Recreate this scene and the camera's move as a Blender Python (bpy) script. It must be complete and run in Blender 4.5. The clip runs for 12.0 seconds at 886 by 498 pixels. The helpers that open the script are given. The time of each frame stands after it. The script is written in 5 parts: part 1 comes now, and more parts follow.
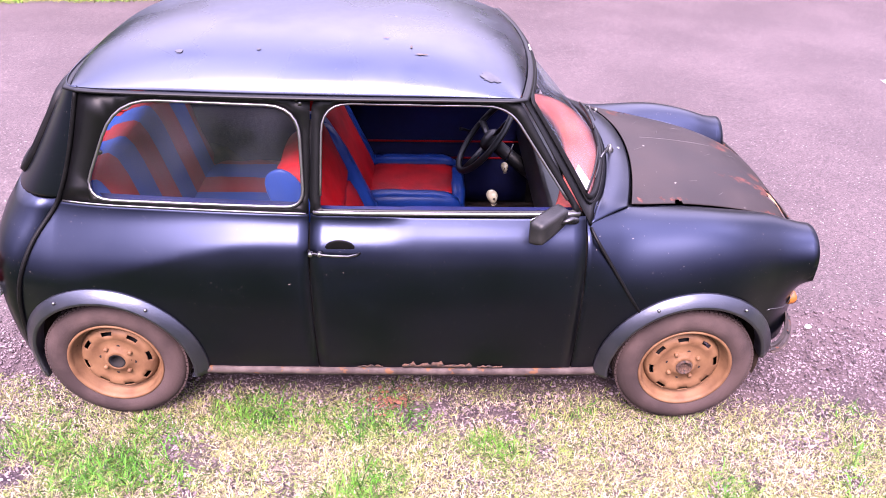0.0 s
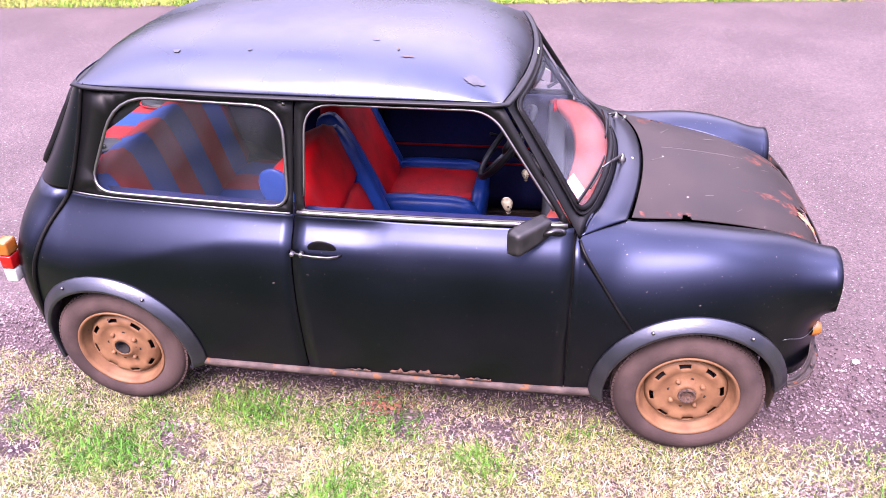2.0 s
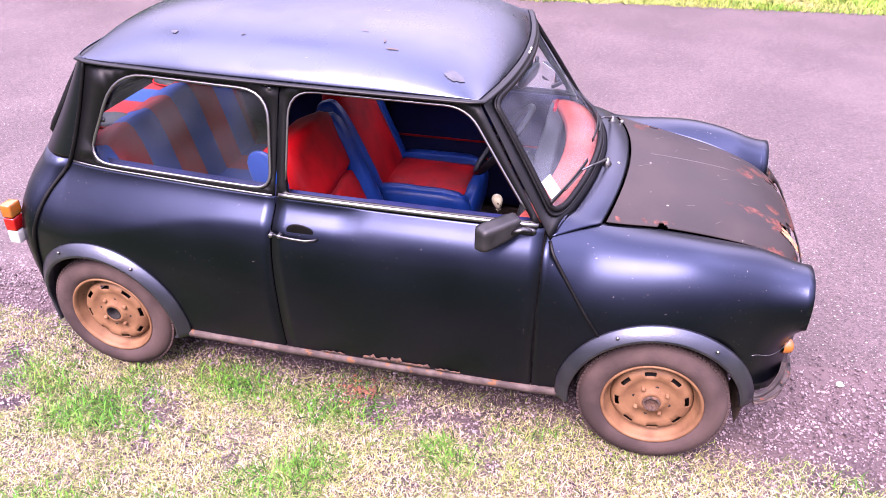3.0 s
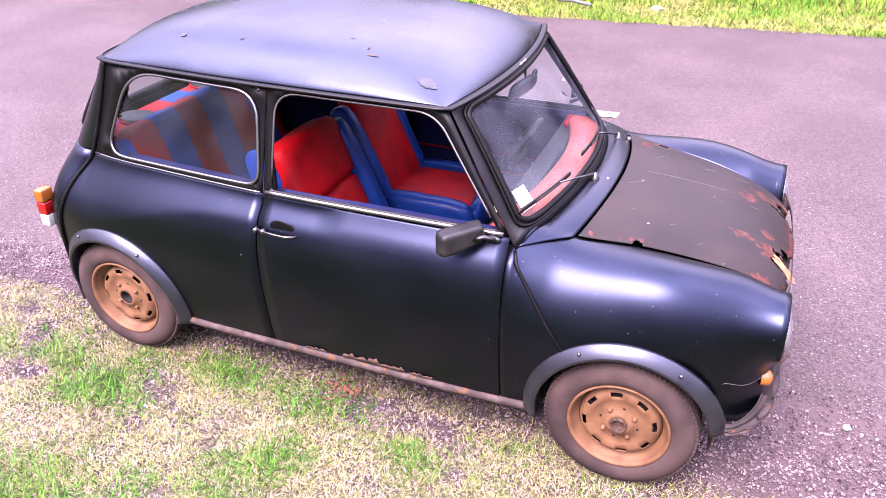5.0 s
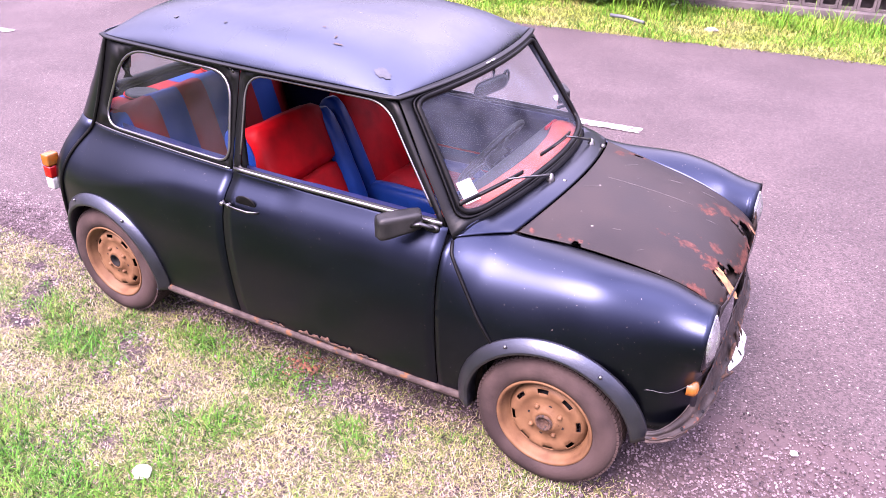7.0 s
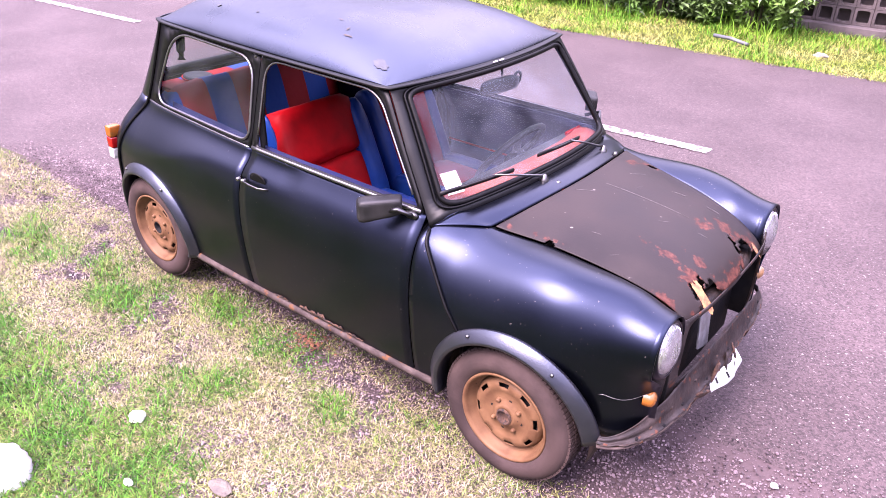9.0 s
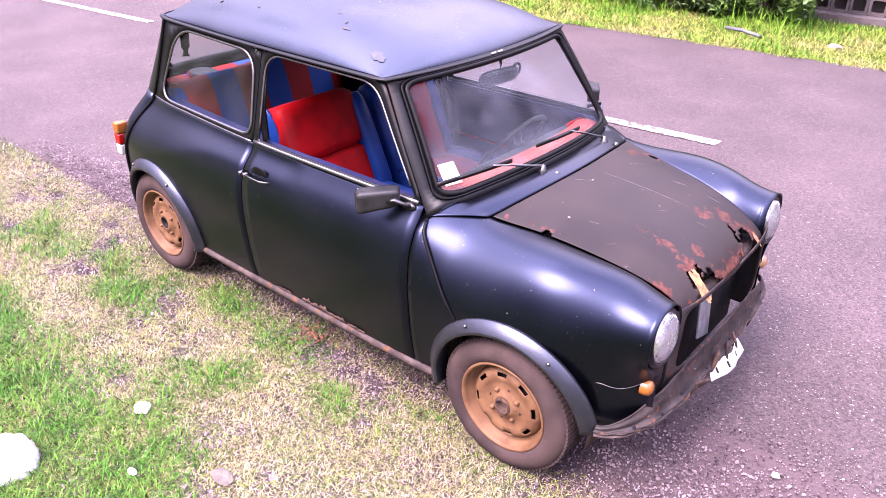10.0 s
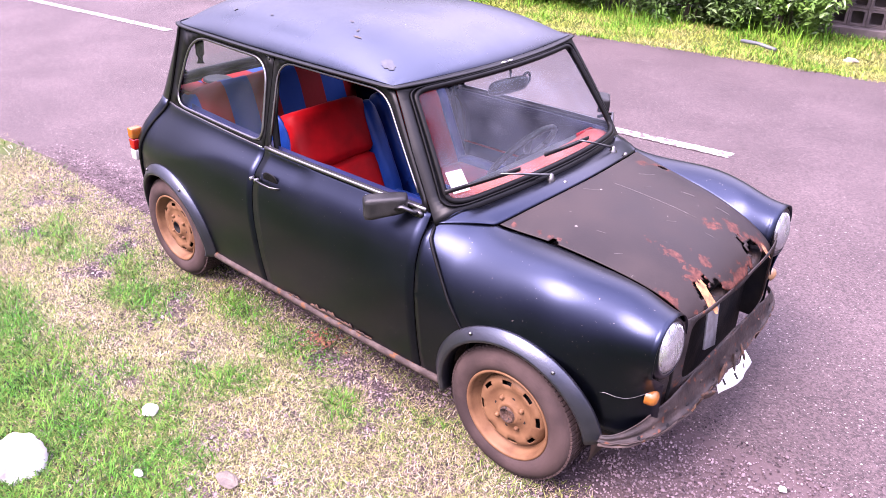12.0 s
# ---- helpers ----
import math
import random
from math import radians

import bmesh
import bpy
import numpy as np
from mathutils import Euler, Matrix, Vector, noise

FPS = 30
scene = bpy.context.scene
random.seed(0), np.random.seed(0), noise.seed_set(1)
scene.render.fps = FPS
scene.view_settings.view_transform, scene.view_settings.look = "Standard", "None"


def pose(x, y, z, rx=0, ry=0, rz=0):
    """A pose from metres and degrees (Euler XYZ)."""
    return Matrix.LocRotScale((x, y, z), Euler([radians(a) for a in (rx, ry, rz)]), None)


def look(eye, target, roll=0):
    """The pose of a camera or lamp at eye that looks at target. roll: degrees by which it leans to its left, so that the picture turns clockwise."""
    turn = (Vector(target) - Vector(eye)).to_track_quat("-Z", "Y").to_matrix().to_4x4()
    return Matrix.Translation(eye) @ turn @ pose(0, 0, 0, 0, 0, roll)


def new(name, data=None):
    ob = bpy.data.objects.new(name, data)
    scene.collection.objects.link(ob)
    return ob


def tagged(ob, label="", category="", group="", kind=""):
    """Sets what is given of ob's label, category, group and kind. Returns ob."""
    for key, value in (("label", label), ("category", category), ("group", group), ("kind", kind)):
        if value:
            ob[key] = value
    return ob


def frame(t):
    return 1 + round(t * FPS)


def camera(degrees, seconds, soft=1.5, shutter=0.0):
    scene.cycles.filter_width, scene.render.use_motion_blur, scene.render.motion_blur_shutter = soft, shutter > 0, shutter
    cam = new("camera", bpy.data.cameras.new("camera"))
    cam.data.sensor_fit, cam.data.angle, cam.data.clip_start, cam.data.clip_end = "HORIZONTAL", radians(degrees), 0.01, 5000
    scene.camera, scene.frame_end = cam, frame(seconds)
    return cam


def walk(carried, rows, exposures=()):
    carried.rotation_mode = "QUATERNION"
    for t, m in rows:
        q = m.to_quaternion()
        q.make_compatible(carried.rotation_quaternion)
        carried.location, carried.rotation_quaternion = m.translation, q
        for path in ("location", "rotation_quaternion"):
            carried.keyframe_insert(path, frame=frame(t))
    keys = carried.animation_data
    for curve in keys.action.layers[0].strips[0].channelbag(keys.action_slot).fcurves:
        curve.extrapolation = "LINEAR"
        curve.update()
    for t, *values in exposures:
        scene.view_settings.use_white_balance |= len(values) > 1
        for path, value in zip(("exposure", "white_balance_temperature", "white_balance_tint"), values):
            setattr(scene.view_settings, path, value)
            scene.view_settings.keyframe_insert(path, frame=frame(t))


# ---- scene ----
cam = camera(60.7, 12.0, soft=0.75)
PATH = [
    (0, (0.079, -2.742, 2.041), (0.126, -1.044, 0.984), 1.3),
    (0.5, (0.183, -2.711, 2.015), (0.161, -1.006, 0.97), 1.5),
    (1, (0.287, -2.677, 2.005), (0.216, -0.973, 0.959), 0.8),
    (1.5, (0.388, -2.657, 2.014), (0.209, -0.969, 0.957), -1.7),
    (2, (0.517, -2.658, 2.013), (0.252, -0.974, 0.968), -1.4),
    (2.5, (0.647, -2.662, 2.024), (0.313, -0.989, 0.98), -0.4),
    (3, (0.754, -2.651, 2.031), (0.374, -0.999, 0.971), 0.5),
    (3.5, (0.862, -2.616, 2.008), (0.436, -0.971, 0.953), 0.1),
    (3.7, (0.932, -2.584, 1.985), (0.464, -0.943, 0.941), 0.2),
    (5.3, (1.266, -2.566, 2.002), (0.575, -0.983, 0.994), -0.5),
    (5.5, (1.332, -2.569, 1.999), (0.613, -0.998, 0.992), -0.2),
    (6, (1.447, -2.562, 2.023), (0.692, -1.028, 0.985), -0.2),
    (6.5, (1.535, -2.526, 1.996), (0.758, -1.0, 0.964), -0.3),
    (7, (1.605, -2.485, 1.97), (0.784, -0.951, 0.982), 1.2),
    (7.2, (1.645, -2.472, 1.937), (0.81, -0.924, 0.985), 1.4),
    (8.8, (2.012, -2.333, 1.948), (0.949, -0.933, 0.993), 2.0),
    (9, (2.046, -2.318, 1.944), (0.961, -0.941, 0.981), 1.7),
    (9.5, (2.099, -2.3, 1.938), (0.984, -0.953, 0.968), 0.3),
    (10, (2.111, -2.293, 1.928), (0.992, -0.947, 0.96), 0.6),
    (10.5, (2.113, -2.289, 1.927), (0.987, -0.935, 0.979), 1.2),
    (11, (2.127, -2.293, 1.93), (0.988, -0.945, 0.988), 1.4),
    (11.5, (2.133, -2.29, 1.927), (0.974, -0.962, 0.982), 0.8),
    (12, (2.138, -2.288, 1.923), (0.982, -0.956, 0.979), 0.8),
]
# exposure and white balance of the bright, magenta-tinted phone picture; it darkens a little on the way
walk(cam, [(t, look(eye, target, roll)) for t, eye, target, roll in PATH],
     [(0, 2.85, 6380, 47), (3.5, 2.85, 6380, 47), (6.5, 2.80, 6380, 47), (9, 2.76, 6380, 46), (12, 2.74, 6380, 45)])

# ---- sky and sun ----
world = bpy.data.worlds.new("sky")
scene.world = world
world.use_nodes = True
wn, wl = world.node_tree.nodes, world.node_tree.links
sky = wn.new("ShaderNodeTexSky")
sky.sky_type = "NISHITA"
sky.sun_disc = False
sky.sun_elevation = radians(53)
sky.sun_rotation = radians(192)
sky.air_density, sky.dust_density, sky.ozone_density = 1.0, 1.0, 1.0
wn["Background"].inputs["Strength"].default_value = 0.15
# broken bright cloud over the whole sky
s_tc, s_no, s_mr, s_mx = (wn.new("ShaderNode" + k) for k in ("TexCoord", "TexNoise", "MapRange", "Mix"))
s_no.inputs["Scale"].default_value, s_no.inputs["Detail"].default_value = 1.6, 5
wl.new(s_tc.outputs["Generated"], s_no.inputs["Vector"])
s_mr.inputs["From Min"].default_value, s_mr.inputs["From Max"].default_value = 0.26, 0.56
wl.new(s_no.outputs["Fac"], s_mr.inputs["Value"])
s_mx.data_type = "RGBA"
wl.new(s_mr.outputs["Result"], s_mx.inputs["Factor"])
wl.new(sky.outputs["Color"], s_mx.inputs["A"])
s_mx.inputs["B"].default_value = (11.8, 12.3, 14.6, 1)
# the veiled sun stands high, so the cloud is brightest overhead and dim towards the horizon
s_sep, s_pw, s_ma, s_sc = wn.new("ShaderNodeSeparateXYZ"), wn.new("ShaderNodeMath"), wn.new("ShaderNodeMath"), wn.new("ShaderNodeVectorMath")
wl.new(s_tc.outputs["Generated"], s_sep.inputs[0])
s_pw.operation, s_pw.use_clamp, s_pw.inputs[1].default_value = "POWER", True, 1.9
wl.new(s_sep.outputs["Z"], s_pw.inputs[0])
s_ma.operation, s_ma.inputs[1].default_value, s_ma.inputs[2].default_value = "MULTIPLY_ADD", 1.52, 0.07
wl.new(s_pw.outputs[0], s_ma.inputs[0])
s_sc.operation = "SCALE"
wl.new(s_mx.outputs["Result"], s_sc.inputs[0])
wl.new(s_ma.outputs[0], s_sc.inputs["Scale"])
wl.new(s_sc.outputs[0], wn["Background"].inputs["Color"])
sun = new("sun", bpy.data.lights.new("sun", "SUN"))
sun.data.energy, sun.data.angle, sun.data.color = 2.8, radians(32), (1.0, 0.93, 0.84)
az, el = radians(192), radians(53)
sun.matrix_world = look((0, 0, 0), (-math.sin(az) * math.cos(el), -math.cos(az) * math.cos(el), -math.sin(el)))


# ---- materials ----
def mat(name, color, rough=0.5, metal=0.0, color2=None, scale=8.0, detail=6.0, lo=0.4, hi=0.65, bump=0.0, bscale=60.0,
        coat=0.0, rough2=None, spots=None, spot_scale=30.0, spot_at=0.62, island=0.0, obj_random=0.0, spec=0.5, sheen=None, grain=0.0, grain_scale=200.0):
    """A node material: two colours mixed by noise, optional small spots, fine relief."""
    m = bpy.data.materials.new(name)
    m.use_nodes = True
    n, l = m.node_tree.nodes, m.node_tree.links
    b = n["Principled BSDF"]
    b.inputs["Roughness"].default_value, b.inputs["Metallic"].default_value = rough, metal
    b.inputs["Coat Weight"].default_value = coat
    b.inputs["Coat Roughness"].default_value = 0.15
    b.inputs["Specular IOR Level"].default_value = spec
    if sheen:
        b.inputs["Specular Tint"].default_value = (*sheen, 1)
    tc = n.new("ShaderNodeTexCoord")

    def noise_mask(sc, a, z, det=detail):
        t = n.new("ShaderNodeTexNoise")
        t.inputs["Scale"].default_value, t.inputs["Detail"].default_value = sc, det
        l.new(tc.outputs["Object"], t.inputs["Vector"])
        r = n.new("ShaderNodeMapRange")
        r.inputs["From Min"].default_value, r.inputs["From Max"].default_value = a, z
        l.new(t.outputs["Fac"], r.inputs["Value"])
        return r.outputs["Result"], t

    def mix(fac, a, c):
        x = n.new("ShaderNodeMix")
        x.data_type = "RGBA"
        l.new(fac, x.inputs["Factor"]) if not isinstance(fac, float) else None
        for sock, v in ((x.inputs["A"], a), (x.inputs["B"], c)):
            if isinstance(v, tuple):
                sock.default_value = (*v, 1)
            else:
                l.new(v, sock)
        return x.outputs["Result"]

    col = tuple(color)
    if color2:
        f, _ = noise_mask(scale, lo, hi)
        col = mix(f, tuple(color), tuple(color2))
        if rough2 is not None:
            rr = n.new("ShaderNodeMapRange")
            rr.inputs["To Min"].default_value, rr.inputs["To Max"].default_value = rough, rough2
            l.new(f, rr.inputs["Value"])
            l.new(rr.outputs["Result"], b.inputs["Roughness"])
    if spots:
        f, _ = noise_mask(spot_scale, spot_at, spot_at + 0.04, 3.0)
        col = mix(f, col, tuple(spots))
    if island or obj_random:
        g = n.new("ShaderNodeNewGeometry") if island else n.new("ShaderNodeObjectInfo")
        h = n.new("ShaderNodeHueSaturation")
        r = n.new("ShaderNodeMapRange")
        amt = island or obj_random
        r.inputs["To Min"].default_value, r.inputs["To Max"].default_value = 1 - amt, 1 + amt
        l.new(g.outputs["Random Per Island" if island else "Random"], r.inputs["Value"])
        l.new(r.outputs["Result"], h.inputs["Value"])
        if isinstance(col, tuple):
            h.inputs["Color"].default_value = (*col, 1)
        else:
            l.new(col, h.inputs["Color"])
        col = h.outputs["Color"]
    if grain:
        t = n.new("ShaderNodeTexVoronoi")
        t.inputs["Scale"].default_value = grain_scale
        l.new(tc.outputs["Object"], t.inputs["Vector"])
        sp, r, h = n.new("ShaderNodeSeparateColor"), n.new("ShaderNodeMapRange"), n.new("ShaderNodeHueSaturation")
        l.new(t.outputs["Color"], sp.inputs[0])
        r.inputs["To Min"].default_value, r.inputs["To Max"].default_value = 1 - grain, 1 + grain
        l.new(sp.outputs[0], r.inputs["Value"])
        l.new(r.outputs["Result"], h.inputs["Value"])
        if isinstance(col, tuple):
            h.inputs["Color"].default_value = (*col, 1)
        else:
            l.new(col, h.inputs["Color"])
        col = h.outputs["Color"]
    if isinstance(col, tuple):
        b.inputs["Base Color"].default_value = (*col, 1)
    else:
        l.new(col, b.inputs["Base Color"])
    if bump:
        t = n.new("ShaderNodeTexNoise")
        t.inputs["Scale"].default_value, t.inputs["Detail"].default_value = bscale, 5
        l.new(tc.outputs["Object"], t.inputs["Vector"])
        bp = n.new("ShaderNodeBump")
        bp.inputs["Strength"].default_value, bp.inputs["Distance"].default_value = bump, 0.01
        l.new(t.outputs["Fac"], bp.inputs["Height"])
        l.new(bp.outputs["Normal"], b.inputs["Normal"])
    return m


def glass_mat(name, tint=(1, 1, 1), dust_haze=0.0, gloss=0.018, edge=0.34, blur=0.02):
    """Thin window glass: a clear pane with a mirror gloss by Fresnel and a film of dust and painted haze."""
    m = bpy.data.materials.new(name)
    m.use_nodes = True
    n, l = m.node_tree.nodes, m.node_tree.links
    n.remove(n["Principled BSDF"])
    tr, gl, mx, fr = (n.new("ShaderNodeBsdf" + k) if k in ("Transparent", "Glossy") else n.new("ShaderNode" + k)
                      for k in ("Transparent", "Glossy", "MixShader", "LayerWeight"))
    tr.inputs["Color"].default_value = (*tint, 1)
    gl.inputs["Roughness"].default_value, gl.inputs["Color"].default_value = blur, (0.92, 0.96, 1.0, 1)
    fr.inputs["Blend"].default_value = 0.5
    pw, ad = n.new("ShaderNodeMath"), n.new("ShaderNodeMath")
    pw.operation, pw.inputs[1].default_value = "POWER", 4.0
    ad.operation, ad.inputs[1].default_value, ad.inputs[2].default_value = "MULTIPLY_ADD", edge, gloss
    l.new(fr.outputs["Facing"], pw.inputs[0])
    l.new(pw.outputs[0], ad.inputs[0])
    l.new(ad.outputs[0], mx.inputs["Fac"])
    l.new(tr.outputs[0], mx.inputs[1])
    l.new(gl.outputs[0], mx.inputs[2])
    out = mx
    if dust_haze:
        df, m2 = n.new("ShaderNodeBsdfDiffuse"), n.new("ShaderNodeMixShader")
        # bluish, because the film also carries the sky's pale haze
        df.inputs["Color"].default_value = (0.25, 0.27, 0.33, 1)
        tc, t, r = n.new("ShaderNodeTexCoord"), n.new("ShaderNodeTexNoise"), n.new("ShaderNodeMapRange")
        t.inputs["Scale"].default_value, t.inputs["Detail"].default_value = 6, 3
        l.new(tc.outputs["Object"], t.inputs["Vector"])
        r.inputs["From Min"].default_value, r.inputs["From Max"].default_value = 0.35, 0.8
        r.inputs["To Min"].default_value, r.inputs["To Max"].default_value = dust_haze * 0.3, dust_haze * 2
        l.new(t.outputs["Fac"], r.inputs["Value"])
        l.new(r.outputs["Result"], m2.inputs["Fac"])
        l.new(mx.outputs[0], m2.inputs[1])
        l.new(df.outputs[0], m2.inputs[2])
        out = m2
    l.new(out.outputs[0], n["Material Output"].inputs["Surface"])
    return m


def stripes_mat(name, a, c, width, axis="Y", rough=0.7, shift=0.0):
    """Fabric in broad stripes of two colours, with a weave and folds in relief."""
    m = mat(name, a, rough, bump=0.35, bscale=14, spec=0.15)
    n, l = m.node_tree.nodes, m.node_tree.links
    tc, sep, ma, mo, gt = (n.new("ShaderNode" + k) for k in ("TexCoord", "SeparateXYZ", "Math", "Math", "Math"))
    l.new(tc.outputs["Object"], sep.inputs[0])
    ma.operation, ma.inputs[1].default_value = "ADD", 10 + shift
    l.new(sep.outputs[axis], ma.inputs[0])
    mo.operation, mo.inputs[1].default_value = "MODULO", width * 2
    l.new(ma.outputs[0], mo.inputs[0])
    gt.operation, gt.inputs[1].default_value = "GREATER_THAN", width
    l.new(mo.outputs[0], gt.inputs[0])
    mx = n.new("ShaderNodeMix")
    mx.data_type = "RGBA"
    mx.inputs["A"].default_value, mx.inputs["B"].default_value = (*a, 1), (*c, 1)
    l.new(gt.outputs[0], mx.inputs["Factor"])
    l.new(mx.outputs["Result"], n["Principled BSDF"].inputs["Base Color"])
    return m


PAINT = mat("satin_black_paint", (0.0001, 0.00015, 0.0003), 0.29, color2=(0.0002, 0.00025, 0.0005), scale=4, rough2=0.35, bump=0.008, bscale=300,
            spots=(0.10, 0.085, 0.08), spot_scale=130, spot_at=0.716, spec=0.40, sheen=(0.50, 0.60, 1.0))
# Body black again, with brighter sky reflection put into its gloss and colour.
ROOF_PAINT = mat("sky_lit_black_roof_paint", (0.0010, 0.0012, 0.0021), 0.24, color2=(0.0030, 0.0032, 0.0048), scale=3.2, rough2=0.44, bump=0.012, bscale=240,
                 spots=(0.10, 0.085, 0.08), spot_scale=80, spot_at=0.735, spec=0.72, sheen=(0.60, 0.70, 1.0))
PAINT_PILLAR = mat("black_pillar_paint", (0.0005, 0.0005, 0.0008), 0.46, color2=(0.0010, 0.0010, 0.0014), scale=9, bump=0.02, bscale=200, spec=0.2)
BONNET = mat("dull_dusty_black_paint", (0.0098, 0.0070, 0.0066), 0.46, color2=(0.0182, 0.0133, 0.0123), scale=4, rough2=0.6, bump=0.03, bscale=150,
             spots=(0.14, 0.12, 0.11), spot_scale=48, spot_at=0.715, spec=0.13)
RUST = mat("rust", (0.022, 0.0085, 0.0045), 0.9, color2=(0.066, 0.029, 0.014), scale=38, lo=0.35, hi=0.7, bump=0.8, bscale=90, spots=(0.0084, 0.0042, 0.0028), spot_scale=60, spot_at=0.58)
def rust_zones(m, zones, rough_add=0.3):
    """Rust that has eaten into the paint round a few places (x, y, half length, half width)."""
    n, l = m.node_tree.nodes, m.node_tree.links
    bs = n["Principled BSDF"]
    tc = n.new("ShaderNodeTexCoord")
    total = None
    for x, y, rx, ry in zones:
        s1, s2, ln = n.new("ShaderNodeVectorMath"), n.new("ShaderNodeVectorMath"), n.new("ShaderNodeVectorMath")
        s1.operation, s2.operation, ln.operation = "SUBTRACT", "MULTIPLY", "LENGTH"
        s1.inputs[1].default_value, s2.inputs[1].default_value = (x, y, 0), (1 / rx, 1 / ry, 0)
        l.new(tc.outputs["Object"], s1.inputs[0])
        l.new(s1.outputs[0], s2.inputs[0])
        l.new(s2.outputs[0], ln.inputs[0])
        if total is None:
            total = ln.outputs["Value"]
        else:
            mn = n.new("ShaderNodeMath")
            mn.operation = "MINIMUM"
            l.new(total, mn.inputs[0])
            l.new(ln.outputs["Value"], mn.inputs[1])
            total = mn.outputs[0]
    tx, ma, mr = n.new("ShaderNodeTexNoise"), n.new("ShaderNodeMath"), n.new("ShaderNodeMapRange")
    tx.inputs["Scale"].default_value, tx.inputs["Detail"].default_value, tx.inputs["Roughness"].default_value = 26, 8, 0.65
    l.new(tc.outputs["Object"], tx.inputs["Vector"])
    ma.operation, ma.inputs[1].default_value = "MULTIPLY_ADD", 4.2
    l.new(tx.outputs["Fac"], ma.inputs[0])
    l.new(total, ma.inputs[2])
    mr.inputs["From Min"].default_value, mr.inputs["From Max"].default_value = 2.75, 2.55
    l.new(ma.outputs[0], mr.inputs["Value"])
    t2, r2, c1, c2 = n.new("ShaderNodeTexNoise"), n.new("ShaderNodeMapRange"), n.new("ShaderNodeMix"), n.new("ShaderNodeMix")
    t2.inputs["Scale"].default_value, t2.inputs["Detail"].default_value = 70, 6
    l.new(tc.outputs["Object"], t2.inputs["Vector"])
    r2.inputs["From Min"].default_value, r2.inputs["From Max"].default_value = 0.35, 0.68
    l.new(t2.outputs["Fac"], r2.inputs["Value"])
    c1.data_type = c2.data_type = "RGBA"
    c1.inputs["A"].default_value, c1.inputs["B"].default_value = (0.020, 0.0065, 0.005, 1), (0.066, 0.022, 0.015, 1)
    l.new(r2.outputs["Result"], c1.inputs["Factor"])
    l.new(mr.outputs["Result"], c2.inputs["Factor"])
    l.new(bs.inputs["Base Color"].links[0].from_socket, c2.inputs["A"])
    l.new(c1.outputs["Result"], c2.inputs["B"])
    l.new(c2.outputs["Result"], bs.inputs["Base Color"])


RUST_PALE = mat("bare_filler", (0.2380, 0.1190, 0.0420), 0.9, color2=(0.1260, 0.0490, 0.0210), scale=40, bump=0.4, bscale=120)
SILL = mat("dusty_rusty_sill", (0.024, 0.016, 0.0145), 0.75, color2=(0.052, 0.038, 0.033), scale=22, bump=0.3, bscale=90, spots=(0.0735, 0.0315, 0.0131), spot_scale=26, spot_at=0.6, spec=0.2)
VALANCE = mat("dirty_bent_steel", (0.010, 0.0075, 0.0075), 0.6, color2=(0.028, 0.020, 0.018), scale=12, bump=0.4, bscale=50, spots=(0.06, 0.02, 0.01), spot_scale=40, spot_at=0.63, spec=0.2)
FLARE = mat("grey_black_plastic", (0.0042, 0.0044, 0.0062), 0.34, color2=(0.0095, 0.0092, 0.0112), scale=14, bump=0.05, bscale=150, spec=0.7, sheen=(0.72, 0.80, 1.0))
CHROME = mat("worn_bright_trim", (0.20, 0.195, 0.20), 0.3, 1.0, color2=(0.1400, 0.1330, 0.1330), scale=25, rough2=0.45)
RUBBER = mat("black_rubber", (0.0009, 0.0009, 0.0011), 0.5, color2=(0.0024, 0.0022, 0.0024), scale=30, bump=0.1, bscale=200, spec=0.12)
TYRE = mat("dusty_tyre_rubber", (0.0235, 0.0158, 0.0148), 0.85, color2=(0.0425, 0.0280, 0.0255), scale=7, bump=0.15, bscale=120, spec=0.1)
RIM = mat("brown_dusty_wheel_paint", (0.112, 0.057, 0.028), 0.6, color2=(0.074, 0.035, 0.0170), scale=13, bump=0.12, bscale=90, spots=(0.0350, 0.0154, 0.0084), spot_scale=34, spot_at=0.72, spec=0.15)
# Near-black that paints shade into the nose, door gaps and small holes.
DARK = mat("shade_black", (0.008, 0.008, 0.009), 0.8, color2=(0.016, 0.014, 0.013), scale=12, bump=0.2, spec=0.04)
UNDER = mat("dirty_underbody", (0.03, 0.022, 0.018), 0.95, color2=(0.06, 0.04, 0.03), scale=14, bump=0.4, bscale=40, spec=0.05)
GLASS = glass_mat("window_glass", (0.80, 0.84, 0.84), 0.022, 0.018, 0.34, 0.05)
# On the windscreen, sky reflection is put in as a heavier bluish film.
SCREEN = glass_mat("dusty_sky_haze_windscreen", (0.76, 0.84, 0.84), 0.085, 0.003, 0.07, 0.10)
LENS = mat("headlamp_glass", (0.42, 0.42, 0.43), 0.16, 0.75, color2=(0.26, 0.26, 0.28), scale=22, bump=0.18, bscale=45)
AMBER = mat("amber_lens", (0.20, 0.052, 0.005), 0.25, color2=(0.15, 0.058, 0.012), scale=40, bump=0.1)
PALE_AMBER = mat("faded_amber_lens", (0.2450, 0.1470, 0.0770), 0.35, color2=(0.2100, 0.1050, 0.0420), scale=40)
RED_LENS = mat("red_lens", (0.2100, 0.0052, 0.0035), 0.2, color2=(0.1575, 0.0035, 0.0035), scale=30)
WHITE_LENS = mat("white_lens", (0.2800, 0.2730, 0.2590), 0.25, color2=(0.2450, 0.2310, 0.2100), scale=30)
WHITE = mat("white_paper", (0.3822, 0.3822, 0.3724), 0.7, color2=(0.3332, 0.3283, 0.3185), scale=30)
